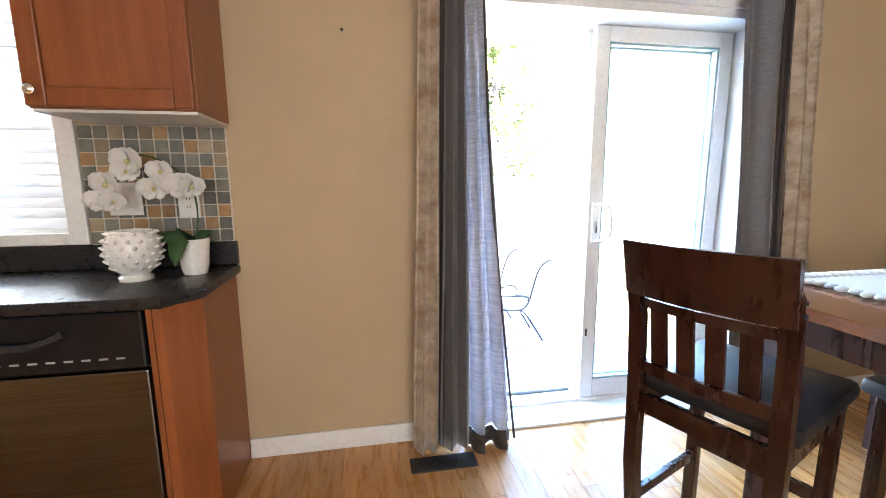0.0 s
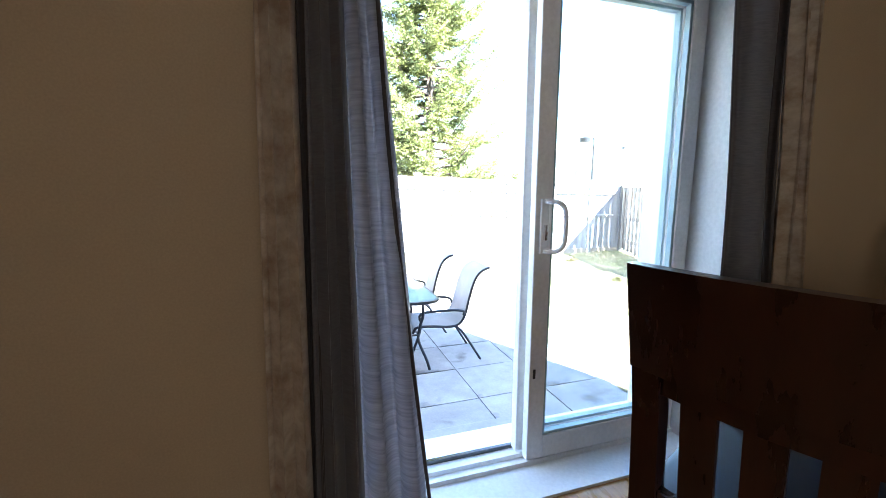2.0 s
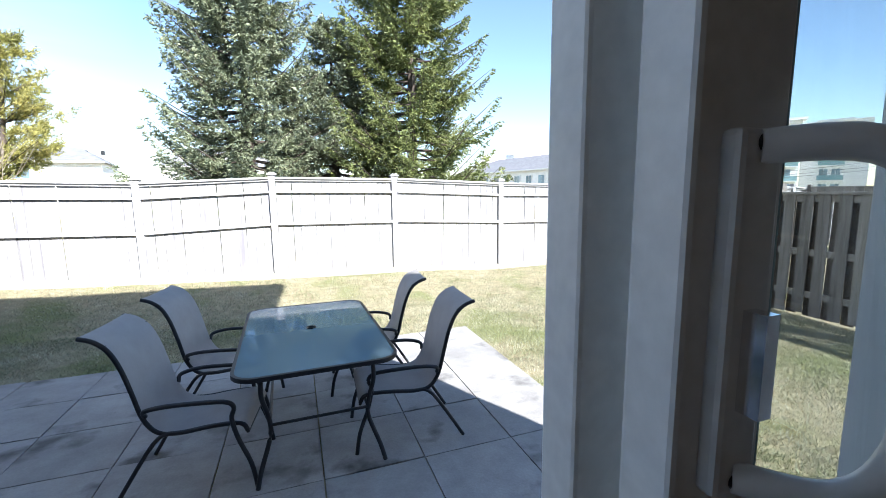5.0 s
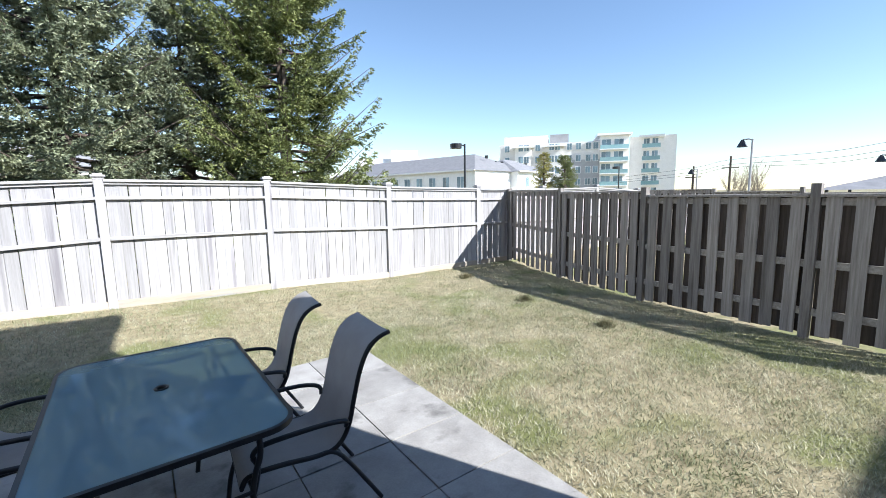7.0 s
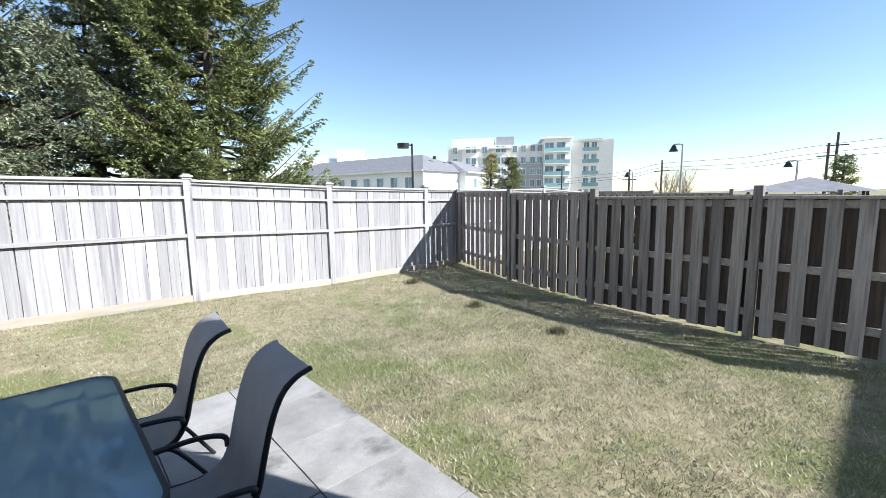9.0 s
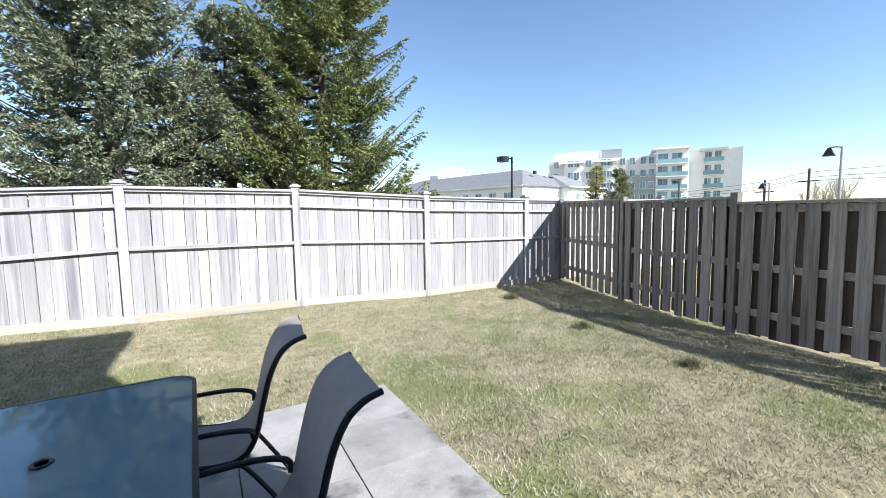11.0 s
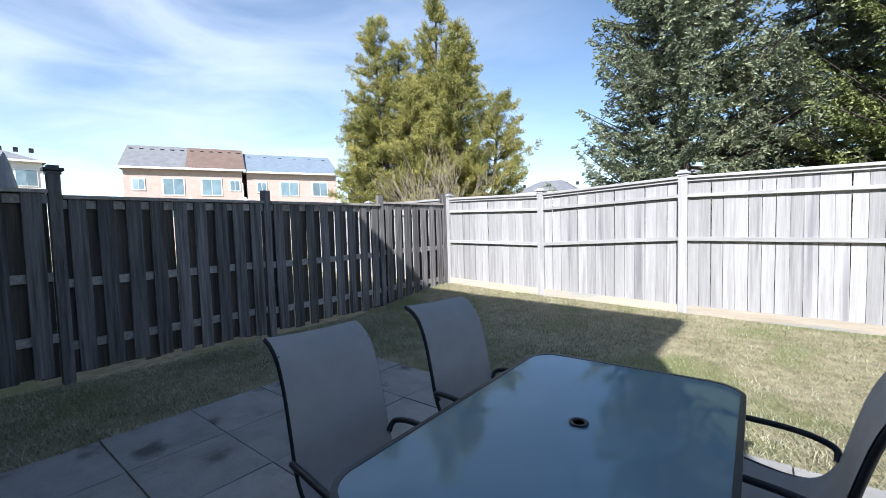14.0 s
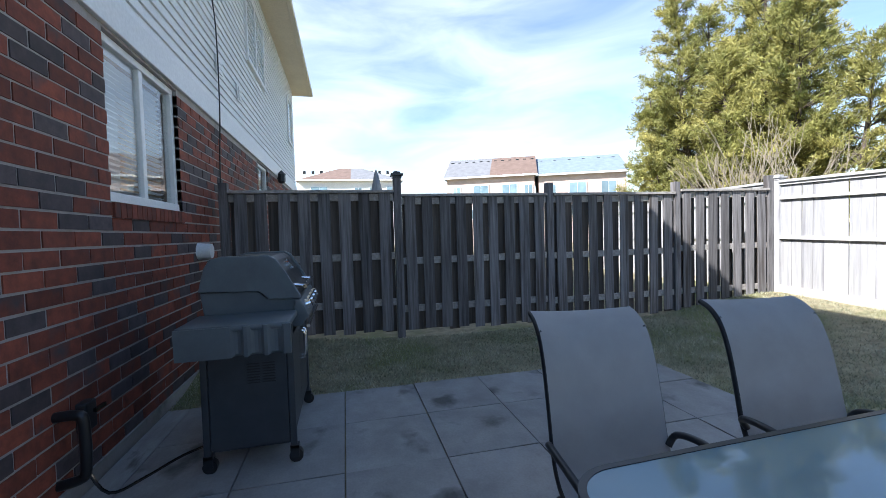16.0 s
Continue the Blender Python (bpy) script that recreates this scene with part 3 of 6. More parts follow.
def patio_chair():
    ch = empty("patio_chair", 0, 0, 0)
    prof = [(0.31, 0.375), (0.27, 0.425), (0.12, 0.425), (-0.06, 0.405), (-0.17, 0.425), (-0.235, 0.52), (-0.275, 0.68), (-0.315, 0.83), (-0.365, 0.94), (-0.43, 1.0), (-0.50, 1.025)]
    prof = [(a, b * 0.965) for a, b in prof]
    w = 0.226
    # sling: a sheet with thickness, slightly hollow across
    bm = bmesh.new()
    P = [Vector((a, 0, b)) for a, b in prof]
    path = []
    for i in range(len(P) - 1):
        a, b, c, d = P[max(i - 1, 0)], P[i], P[i + 1], P[min(i + 2, len(P) - 1)]
        for k in range(4):
            t = k / 4
            path.append(0.5 * ((2 * b) + (c - a) * t + (2 * a - 5 * b + 4 * c - d) * t * t + (3 * b - a - 3 * c + d) * t ** 3))
    path.append(P[-1])
    rows = []
    for i, q in enumerate(path):
        tan = (path[min(i + 1, len(path) - 1)] - path[max(i - 1, 0)]).normalized()
        nr = Vector((tan.z, 0, -tan.x))
        if nr.z < 0 and nr.x < 0:
            nr = -nr
        row = []
        for j in range(9):
            u = j / 4 - 1
            hollow = 0.012 * (1 - u * u)
            row.append((q + Vector((0, u * w, 0)) - Vector((0, 0, hollow * 0.7)) - Vector((hollow * 0.5, 0, 0)), nr))
        rows.append(row)
    top = [[bm.verts.new(c + nr * 0.003) for c, nr in r] for r in rows]
    bot = [[bm.verts.new(c - nr * 0.003) for c, nr in r] for r in rows]
    for a, b in zip(top, top[1:]):
        for j in range(8):
            bm.faces.new((a[j], a[j + 1], b[j + 1], b[j]))
    for a, b in zip(bot, bot[1:]):
        for j in range(8):
            bm.faces.new((a[j], b[j], b[j + 1], a[j + 1]))
    for j in range(8):
        bm.faces.new((top[0][j], bot[0][j], bot[0][j + 1], top[0][j + 1]))
        bm.faces.new((top[-1][j + 1], bot[-1][j + 1], bot[-1][j], top[-1][j]))
    part("sling", bm, M_SLING, ch, "grey woven mesh seat and back", True)
    for s in (-1, 1):
        y = s * (w - 0.004)
        bm = bmesh.new()
        bm_tube(bm, [(a - 0.011, y, b - 0.009) for a, b in prof], 0.0135, 10)
        part("side_rail", bm, M_BLACKMET, ch, smooth=True)
        bm = bmesh.new()
        bm_tube(bm, [(-0.232, y, 0.50), (-0.22, y + s * 0.03, 0.545), (-0.10, y + s * 0.045, 0.57), (0.10, y + s * 0.045, 0.57), (0.21, y + s * 0.045, 0.56), (0.245, y + s * 0.04, 0.52), (0.225, y + s * 0.03, 0.45), (0.25, y + s * 0.025, 0.32), (0.31, y + s * 0.02, 0.15), (0.335, y + s * 0.02, 0.0)], 0.0135, 10)
        part("arm_and_front_leg", bm, M_BLACKMET, ch, smooth=True)
        bm = bmesh.new()
        bm_tube(bm, [(-0.10, y, 0.385), (-0.20, y + s * 0.012, 0.34), (-0.42, y + s * 0.012, 0.0)], 0.0125, 10)
        part("rear_leg", bm, M_BLACKMET, ch, smooth=True)
        bm = bmesh.new()
        bm_tube(bm, [(-0.385, y, 0.92), (-0.44, y * 0.99, 0.954), (-0.506, y * 0.96, 0.978)], 0.0125, 8)
        part("top_corner", bm, M_BLACKMET, ch, smooth=True)
    for (a, b) in ((0.30, 0.345), (-0.20, 0.335)):
        bm = bmesh.new()
        bm_tube(bm, [(a, -w, b), (a, 0, b), (a, w, b)], 0.010, 8)
        part("cross_bar", bm, M_BLACKMET, ch, smooth=True)
    tagged(ch, "grey mesh sling patio chair with curved black metal frame", "patio chair", "chairs round the patio table")
    return ch


first_chair = patio_chair()
first_chair.matrix_world = pose(0.42, 2.65, PZ, 0, 0, 177)
copy_thing(first_chair, pose(0.34, 3.52, PZ, 0, 0, 174))
copy_thing(first_chair, pose(-0.83, 2.62, PZ, 0, 0, -8))
copy_thing(first_chair, pose(-0.79, 3.46, PZ, 0, 0, -10))


def table_glass():
    m, n, l, p = nodes_of("rippled_table_glass")
    p.inputs["Base Color"].default_value = (0.34, 0.50, 0.58, 1)
    p.inputs["Roughness"].default_value = 0.035
    p.inputs["Transmission Weight"].default_value = 0.55
    p.inputs["IOR"].default_value = 1.5
    tc, nz, bp = n.new("ShaderNodeTexCoord"), n.new("ShaderNodeTexNoise"), n.new("ShaderNodeBump")
    nz.inputs["Scale"].default_value, nz.inputs["Detail"].default_value = 22, 3
    bp.inputs["Strength"].default_value, bp.inputs["Distance"].default_value = 0.05, 0.004
    l.new(tc.outputs["Object"], nz.inputs["Vector"])
    l.new(nz.outputs["Fac"], bp.inputs["Height"])
    l.new(bp.outputs["Normal"], p.inputs["Normal"])
    return m


def rounded(hx, hy, r, seg=8):
    out = []
    for cx, cy, a0 in ((hx - r, hy - r, 0), (-hx + r, hy - r, 90), (-hx + r, -hy + r, 180), (hx - r, -hy + r, 270)):
        for k in range(seg + 1):
            a = radians(a0 + 90 * k / seg)
            out.append((cx + r * math.cos(a), cy + r * math.sin(a)))
    return out


def patio_table():
    hx, hy, h = 0.485, 0.765, 0.735
    tb = empty("patio_table", -0.16, 2.96, PZ, 1.5)
    tagged(tb, "glass-topped patio table with rounded corners and black metal legs", "patio table")
    bm = bmesh.new()
    hole = [(0.026 * math.cos(2 * math.pi * k / 24), 0.04 + 0.026 * math.sin(2 * math.pi * k / 24)) for k in range(24)]
    outer = rounded(hx - 0.008, hy - 0.008, 0.13)
    for z, flip in ((h - 0.003, False), (h - 0.008, True)):
        vo = [bm.verts.new((u, v, z)) for u, v in outer]
        bm.faces.new(vo[::-1] if flip else vo)
    part("glass_top", bm, table_glass(), tb, "blue-green rippled glass")
    bm = bmesh.new()
    o1, o2 = rounded(hx, hy, 0.14), rounded(hx - 0.02, hy - 0.02, 0.12)
    rings = [[bm.verts.new((u, v, z)) for u, v in o] for o, z in ((o2, h - 0.001), (o1, h - 0.002), (o1, h - 0.028), (o2, h - 0.028))]
    nn = len(o1)
    for a, b in zip(rings, rings[1:] + rings[:1]):
        for k in range(nn):
            bm.faces.new((a[k], a[(k + 1) % nn], b[(k + 1) % nn], b[k]))
    part("rim", bm, M_BLACKMET, tb, "black metal edge band", True)
    bm = bmesh.new()
    bm_lathe(bm, [(0.018, -0.012), (0.034, -0.004), (0.036, 0.003), (0.030, 0.005), (0.022, 0.002), (0.018, -0.012)], 24, (0, 0.04, h))
    part("umbrella_ring", bm, M_BLACKPL, tb, "black plastic umbrella hole ring", True)
    bm = bmesh.new()
    bm_lathe(bm, [(0.0, 0), (0.019, 0)], 20, (0, 0.04, h - 0.001))
    part("umbrella_hole", bm, M_BLACKPL, tb)
    for sx in (-1, 1):
        for sy in (-1, 1):
            bm = bmesh.new()
            bm_tube(bm, [(sx * 0.33, sy * 0.60, h - 0.03), (sx * 0.335, sy * 0.605, 0.55), (sx * 0.31, sy * 0.57, 0.42), (sx * 0.30, sy * 0.56, 0.28), (sx * 0.36, sy * 0.63, 0.10), (sx * 0.385, sy * 0.66, 0.0)], 0.0145, 10)
            part("leg", bm, M_BLACKMET, tb, smooth=True)
    for z, q in ((0.34, 0.30), (h - 0.04, 0.33)):
        for a, b in (((-q, -0.565), (q, -0.565)), ((-q, 0.565), (q, 0.565)), ((-q, -0.565), (-q, 0.565)), ((q, -0.565), (q, 0.565))):
            bm = bmesh.new()
            bm_cyl(bm, (*a, z), (*b, z), 0.010, seg=8)
            part("stretcher", bm, M_BLACKMET, tb, smooth=True)


patio_table()


# ---- trees ----
M_BARK = surface("bark", (0.06, 0.045, 0.035), (0.13, 0.10, 0.08), scale=6, stretch=(3, 3, 0.6), rough=0.95, bump=0.8, fine=30, bump_dist=0.02)
M_SPRUCE = leaf("spruce_needles", (0.075, 0.10, 0.032), (0.28, 0.31, 0.105), 1.6, 0.12, 0.4)
M_SPRUCE_BLUE = leaf("blue_spruce_needles", (0.095, 0.12, 0.075), (0.34, 0.37, 0.225), 1.6, 0.12, 0.4)
M_PINE = leaf("yellowing_pine_needles", (0.16, 0.18, 0.045), (0.46, 0.41, 0.13), 0.9, 0.25, 0.35)
M_TWIG = surface("bare_twig", (0.22, 0.18, 0.13), (0.34, 0.29, 0.22), scale=4, rough=0.9, bump=0)


def strips(starts, ends, width, rng):
    """One thin leaf triangle pair from each start to its end."""
    n = len(starts)
    d = ends - starts
    r = rng.normal(size=(n, 3))
    s = np.cross(d, r)
    s /= np.maximum(np.linalg.norm(s, axis=1, keepdims=True), 1e-6)
    mid = starts + d * 0.45
    v = np.empty((n, 4, 3))
    v[:, 0], v[:, 1], v[:, 2], v[:, 3] = starts, mid + s * width, ends, mid - s * width
    return v.reshape(-1, 3)


def limb_mesh(limbs, material, name, parent):
    bm = bmesh.new()
    for a, b, r0, r1 in limbs:
        bm_cyl(bm, a, b, r0, r1, 6)
    return part(name, bm, material, parent)


def spruce(x, y, height, radius, seed, needles, label, dens=1.0):
    """Whorls of long limbs that sag and turn up at the tip, each with side twigs clothed in stiff needles."""
    rng = np.random.default_rng(seed)
    t = empty("spruce_tree", x, y, -0.8)
    tagged(t, label, "tree", "evergreens beyond the fence")
    limbs = [((0, 0, -0.2), (0, 0, height * 0.5), 0.20, 0.11), ((0, 0, height * 0.5), (0, 0, height), 0.11, 0.015)]
    S, E = [], []
    up = np.array([0, 0, 1.0])
    zb = 0.45
    while zb < height - 0.1:
        f = 1 - zb / height
        reach = radius * f ** 0.66
        for k in range(int(rng.integers(5, 8))):
            az = rng.uniform(0, 2 * np.pi)
            L = reach * rng.choice((rng.uniform(0.6, 0.95), rng.uniform(0.9, 1.22))) + 0.12
            out = np.array([np.cos(az), np.sin(az), 0])
            side = np.array([-np.sin(az), np.cos(az), 0])
            rise, sag, lift = rng.uniform(-0.05, 0.20), rng.uniform(0.25, 0.55) * (0.35 + f), rng.uniform(0.10, 0.38)

            def at(u):
                return up * zb + out * (L * u) + up * L * (rise * u - sag * u * (1 - u) + lift * u ** 3)
            p0, p1, p2 = at(0), at(0.5), at(1.0)
            limbs.append((tuple(p0), tuple(p1), 0.018 + 0.010 * L, 0.010 + 0.005 * L))
            limbs.append((tuple(p1), tuple(p2), 0.010 + 0.005 * L, 0.004))
            for u in np.linspace(0.22, 1.0, int((5 + L * 8.5) * dens)):
                c = at(u)
                for sg in (-1, 0, 1):
                    if sg == 0 and rng.random() < 0.45:
                        continue
                    tl = min(0.62, (0.17 + 0.24 * L * (1 - u)) * rng.uniform(0.6, 1.3))
                    td = out * rng.uniform(0.5, 1.0) + side * sg * rng.uniform(0.45, 1.0) + up * (rng.uniform(-0.35, 0.25) if sg else rng.uniform(0.15, 0.6))
                    td /= np.linalg.norm(td)
                    m = max(9, int(tl * 62))
                    uu = rng.uniform(0, 1, m)
                    st = c + td * (uu * tl)[:, None] - up * (0.22 * tl * uu ** 2)[:, None]
                    nd = td * 1.0 + rng.normal(0, 0.5, (m, 3))
                    nd /= np.linalg.norm(nd, axis=1, keepdims=True)
                    S.append(st)
                    E.append(st + nd * rng.uniform(0.06, 0.115, m)[:, None])
        zb += rng.uniform(0.17, 0.30) * (0.55 + 0.6 * f)
    S, E = np.concatenate(S), np.concatenate(E)
    limb_mesh(limbs, M_BARK, "trunk", t)
    v = strips(S, E, 0.0165, rng)
    soup("crown", v, np.arange(len(v)).reshape(-1, 4), needles, t)


spruce(-1.4, 13.3, 10.8, 2.85, 31, M_SPRUCE_BLUE, "tall blue-green spruce with drooping layered branches")
spruce(3.5, 13.3, 13.0, 3.0, 32, M_SPRUCE, "tall dark green spruce with upturned branch tips")
spruce(1.1, 14.2, 7.3, 2.7, 33, M_SPRUCE_BLUE, "smaller spruce filling the gap between the tall ones", 0.8)


def pine(x, y, height, radius, seed):
    """A loose pine of several leaders with rising limbs and needle tufts."""
    rng = np.random.default_rng(seed)
    t = empty("pine_tree", x, y, -0.8)
    tagged(t, "loose yellow-green pine with several leaders and open gaps", "tree", "evergreens beyond the fence")
    limbs, S, E = [], [], []
    leaders = [(0.5, 0.0, 1.0), (-1.5, 0.3, 0.9), (1.6, -0.3, 0.84), (-2.4, -0.2, 0.66), (2.6, 0.3, 0.60), (-0.6, 0.8, 0.8), (0.4, -1.2, 0.62), (-1.2, -1.1, 0.93), (-1.7, -1.6, 0.6), (0.1, 0.2, 0.7), (0.9, 0.8, 0.78)]
    for lx, ly, hf in leaders:
        H = height * hf
        lx, ly = lx * radius / 3.6, ly * radius / 3.6
        base, tip = np.array([lx * 0.25, ly * 0.25, 0.3]), np.array([lx, ly, H])
        bend = np.array([lx * 0.9, ly * 0.9, H * 0.45])
        limbs += [(tuple(base), tuple(bend), 0.13, 0.08), (tuple(bend), tuple(tip), 0.08, 0.012)]
        zb = 0.6
        while zb < H:
            u = zb / H
            c0 = base + (bend - base) * (u / 0.45) if u < 0.45 else bend + (tip - bend) * ((u - 0.45) / 0.55)
            for k in range(int(rng.integers(4, 7))):
                az = rng.uniform(0, 2 * np.pi)
                L = (0.25 + radius * 0.52 * (1 - u) ** 0.8) * rng.uniform(0.55, 1.2)
                d = np.array([np.cos(az), np.sin(az), rng.uniform(0.15, 0.75)])
                d /= np.linalg.norm(d)
                limbs.append((tuple(c0), tuple(c0 + d * L), 0.02, 0.005))
                for q in np.linspace(0.3, 1.0, int(4 + L * 7)):
                    c = c0 + d * L * q + rng.normal(0, 0.07, 3)
                    m = int(rng.integers(26, 40))
                    nd = d * 0.75 + rng.normal(0, 0.7, (m, 3)) + np.array([0, 0, 0.25])
                    nd /= np.linalg.norm(nd, axis=1, keepdims=True)
                    st = c + rng.normal(0, 0.05, (m, 3))
                    S.append(st)
                    E.append(st + nd * rng.uniform(0.09, 0.17, m)[:, None])
            zb += rng.uniform(0.22, 0.42)
    S, E = np.concatenate(S), np.concatenate(E)
    limb_mesh(limbs, M_BARK, "trunk", t)
    v = strips(S, E, 0.012, rng)
    soup("crown", v, np.arange(len(v)).reshape(-1, 4), M_PINE, t)


pine(-10.6, 14.5, 10.6, 4.4, 41)


def bare_shrub(x, y, height, seed):
    rng = random.Random(seed)
    t = empty("bare_shrub", x, y, -0.6)
    tagged(t, "leafless shrub of many thin upright stems behind the fence", "shrub")
    bm = bmesh.new()

    def grow(p, d, L, r, depth):
        q = p + d * L
        bm_cyl(bm, p, q, r, r * 0.7, 5)
        if depth == 0:
            return
        for _ in range(rng.randint(2, 3)):
            nd = (d + Vector((rng.uniform(-0.45, 0.45), rng.uniform(-0.45, 0.45), rng.uniform(-0.05, 0.35)))).normalized()
            grow(p + d * L * rng.uniform(0.45, 1.0), nd, L * rng.uniform(0.55, 0.85), r * 0.62, depth - 1)
    for _ in range(20):
        d = Vector((rng.uniform(-0.5, 0.5), rng.uniform(-0.4, 0.4), 1)).normalized()
        grow(Vector((rng.uniform(-0.5, 0.5), rng.uniform(-0.3, 0.3), 0)), d, height * rng.uniform(0.28, 0.42), 0.022, 3)
    part("stem", bm, M_TWIG, t)


bare_shrub(-7.6, 11.6, 4.6, 51)


# ---- house exterior ----
def exterior_window(name, x0, x1, z0, z1, y, label, split=True, blind=True, grid=False):
    w = empty(name, (x0 + x1) / 2, y, z0)
    structure(w, label, "window")
    hw, h = (x1 - x0) / 2, z1 - z0
    f = 0.055

    def rail(nm, a, b, c, d, y0=-0.07, y1=0.0):
        box(nm, (a, b, y0, y1, c, d), M_WHITE, w, bevel=0.006)
    rail("frame", -hw, hw, 0, f + 0.01, -0.07, 0.012)
    rail("frame", -hw, hw, h - f, h)
    rail("frame", -hw, -hw + f, f + 0.01, h - f)
    rail("frame", hw - f, hw, f + 0.01, h - f)
    panes = [(-hw + f, hw - f)]
    if split:
        rail("mullion", -0.03, 0.03, f + 0.01, h - f, -0.05, -0.005)
        panes = [(-hw + f, -0.03), (0.03, hw - f)]
    for a, b in panes:
        g = box("pane", (a, b, -0.034, -0.030, f + 0.01, h - f), M_GLASS, w)
        g.visible_shadow = False
    if grid:
        for k in (1, 2):
            u = -hw + f + (2 * hw - 2 * f) * k / 3
            box("muntin", (u - 0.008, u + 0.008, -0.028, -0.020, f + 0.01, h - f), M_WHITE, w)
        for k in range(1, 5):
            v = f + (h - 2 * f) * k / 5
            box("muntin", (-hw + f, hw - f, -0.019, -0.012, v - 0.008, v + 0.008), M_WHITE, w)
    if blind:
        n = int((h - 0.1) / 0.042)
        bm = bmesh.new()
        bm_box(bm, -hw + 0.06, hw - 0.06, -0.018, 0.018, -0.0012, 0.0012)
        me = mesh_of("blind_slat", bm, M_BLIND)
        for k in range(n):
            piece("blind_slat", me, w, pose(0, -0.105, 0.06 + k * 0.042, 22, 0, 0))
    return w


M_BLIND = cloth("white_blind", (0.74, 0.75, 0.76), (0.80, 0.81, 0.82), 3, (1, 1, 1), 0.35, 0.5, 0.0, 0.0)
exterior_window("window_1", *EXT_WIN, OUT - 0.03, "white sliding kitchen window with closed blinds in red brick")
exterior_window("window_2", *EXT_WIN2, OUT - 0.03, "small white neighbouring ground-floor window", split=False, blind=False)
structure(box("room_behind_window_2", (-8.9, -7.3, 0.02, 0.05, 1.3, 2.09), M_WALL), "dim room behind the neighbour's window", "wall")
exterior_window("window_3", -8.6, -7.05, 3.6, 4.85, OUT + 0.04, "white upstairs window with a grid of muntins", split=True, blind=False, grid=True)
exterior_window("window_4", -13.0, -12.1, 3.4, 4.7, OUT + 0.04, "white upstairs window at the far end", split=False, blind=False)

M_SOFFIT = surface("cream_soffit", (0.62, 0.54, 0.40), (0.70, 0.62, 0.48), scale=2, rough=0.6, bump=0.05, fine=30)
M_ROOF = surface("asphalt_shingle", (0.06, 0.055, 0.05), (0.12, 0.11, 0.10), scale=5, rough=0.95, bump=0.6, fine=60, bump_dist=0.01)


def house_top():
    rnd = random.Random(61)
    bm = bmesh.new()
    p = 0.105
    prof = [(OUT - 0.03, 0), (OUT + 0.013, 0.004), (OUT + 0.011, 0.014), (OUT - 0.004, p), (OUT - 0.03, p)]
    a = [bm.verts.new((HX0, y, z)) for y, z in prof]
    b = [bm.verts.new((HX1, y, z)) for y, z in prof]
    for k in range(len(prof)):
        j = (k + 1) % len(prof)
        bm.faces.new((a[k], a[j], b[j], b[k]))
    bm.faces.new(a)
    bm.faces.new(b[::-1])
    me = mesh_of("siding_course", bm, M_SIDING)
    for k in range(29):
        piece("siding_course", me, upper, pose(0, 0, BRICK_TOP + 0.22 + k * p))
    structure(box("trim_band", (HX0, HX1, OUT - 0.03, OUT + 0.035, BRICK_TOP, BRICK_TOP + 0.22), M_SIDING, bevel=0.006), "broad white trim band over the brick", "trim")
    structure(box("soffit", (HX0 - 0.4, HX1 + 0.42, OUT - 0.1, 0.76, 5.28, 5.31), M_SOFFIT), "cream ventilated soffit under the eave", "soffit")
    structure(box("gutter", (HX0 - 0.4, HX1 + 0.42, 0.76, 0.86, 5.27, 5.40), M_SOFFIT, bevel=0.015), "cream metal gutter along the eave", "gutter")
    bm = bmesh.new()
    bm_prism(bm, [(0.80, 5.33), (0.80, 5.42), (-4.4, 7.6), (-9.6, 5.42), (-9.6, 5.33)], HX0 - 0.4, HX1 + 0.42, axis="x")
    structure(part("roof", bm, M_ROOF), "dark shingle roof of the house row", "roof")
    structure(box("wall_front_outer", (HX0, HX1, -9.0, -8.8, -0.7, 5.3), M_MORTAR), "street side wall of the house", "wall")
    # wall plates and the cable down the wall
    for x in (-5.35, -6.35):
        v = empty("wall_vent", x, OUT + 0.012, 2.83)
        tagged(v, "small square white dryer vent on the siding", "vent", "vents on the siding")
        box("vent_plate", (-0.10, 0.10, 0.0, 0.02, -0.12, 0.12), M_SIDING, v, bevel=0.006)
        for k in range(3):
            box("vent_flap", (-0.075, 0.075, 0.02, 0.034, -0.09 + k * 0.062, -0.04 + k * 0.062), M_WHITE, v)
    bm = bmesh.new()
    bm_tube(bm, [(-5.15, OUT + 0.03, 3.6), (-5.22, OUT + 0.045, 3.2), (-5.2, OUT + 0.05, 2.3), (-5.21, OUT + 0.02, 1.6), (-5.2, OUT + 0.02, 0.9), (-5.2, OUT + 0.02, 0.1)], 0.008, 6)
    tagged(part("wall_cable", bm, M_BLACKPL), "thin black cable running down siding and brick", "cable")
    ln = empty("wall_lantern", -9.8, OUT + 0.1, 2.0)
    tagged(ln, "small dark wall lantern on the neighbour's brick", "lantern")
    bm = bmesh.new()
    bm_lathe(bm, [(0.0, 0.26), (0.02, 0.24), (0.10, 0.16), (0.085, 0.15), (0.085, 0.0), (0.05, -0.04), (0.0, -0.05)], 8)
    part("lantern_body", bm, M_BLACKMET, ln)
    box("bracket", (-0.015, 0.015, -0.10, -0.02, 0.05, 0.08), M_BLACKMET, ln)


house_top()


# ---- next house to the east ----
structure(box("wall_next_house", (6.3, 16.0, -15.0, -6.2, -0.7, 5.3), M_MORTAR), "brick house next door", "wall")


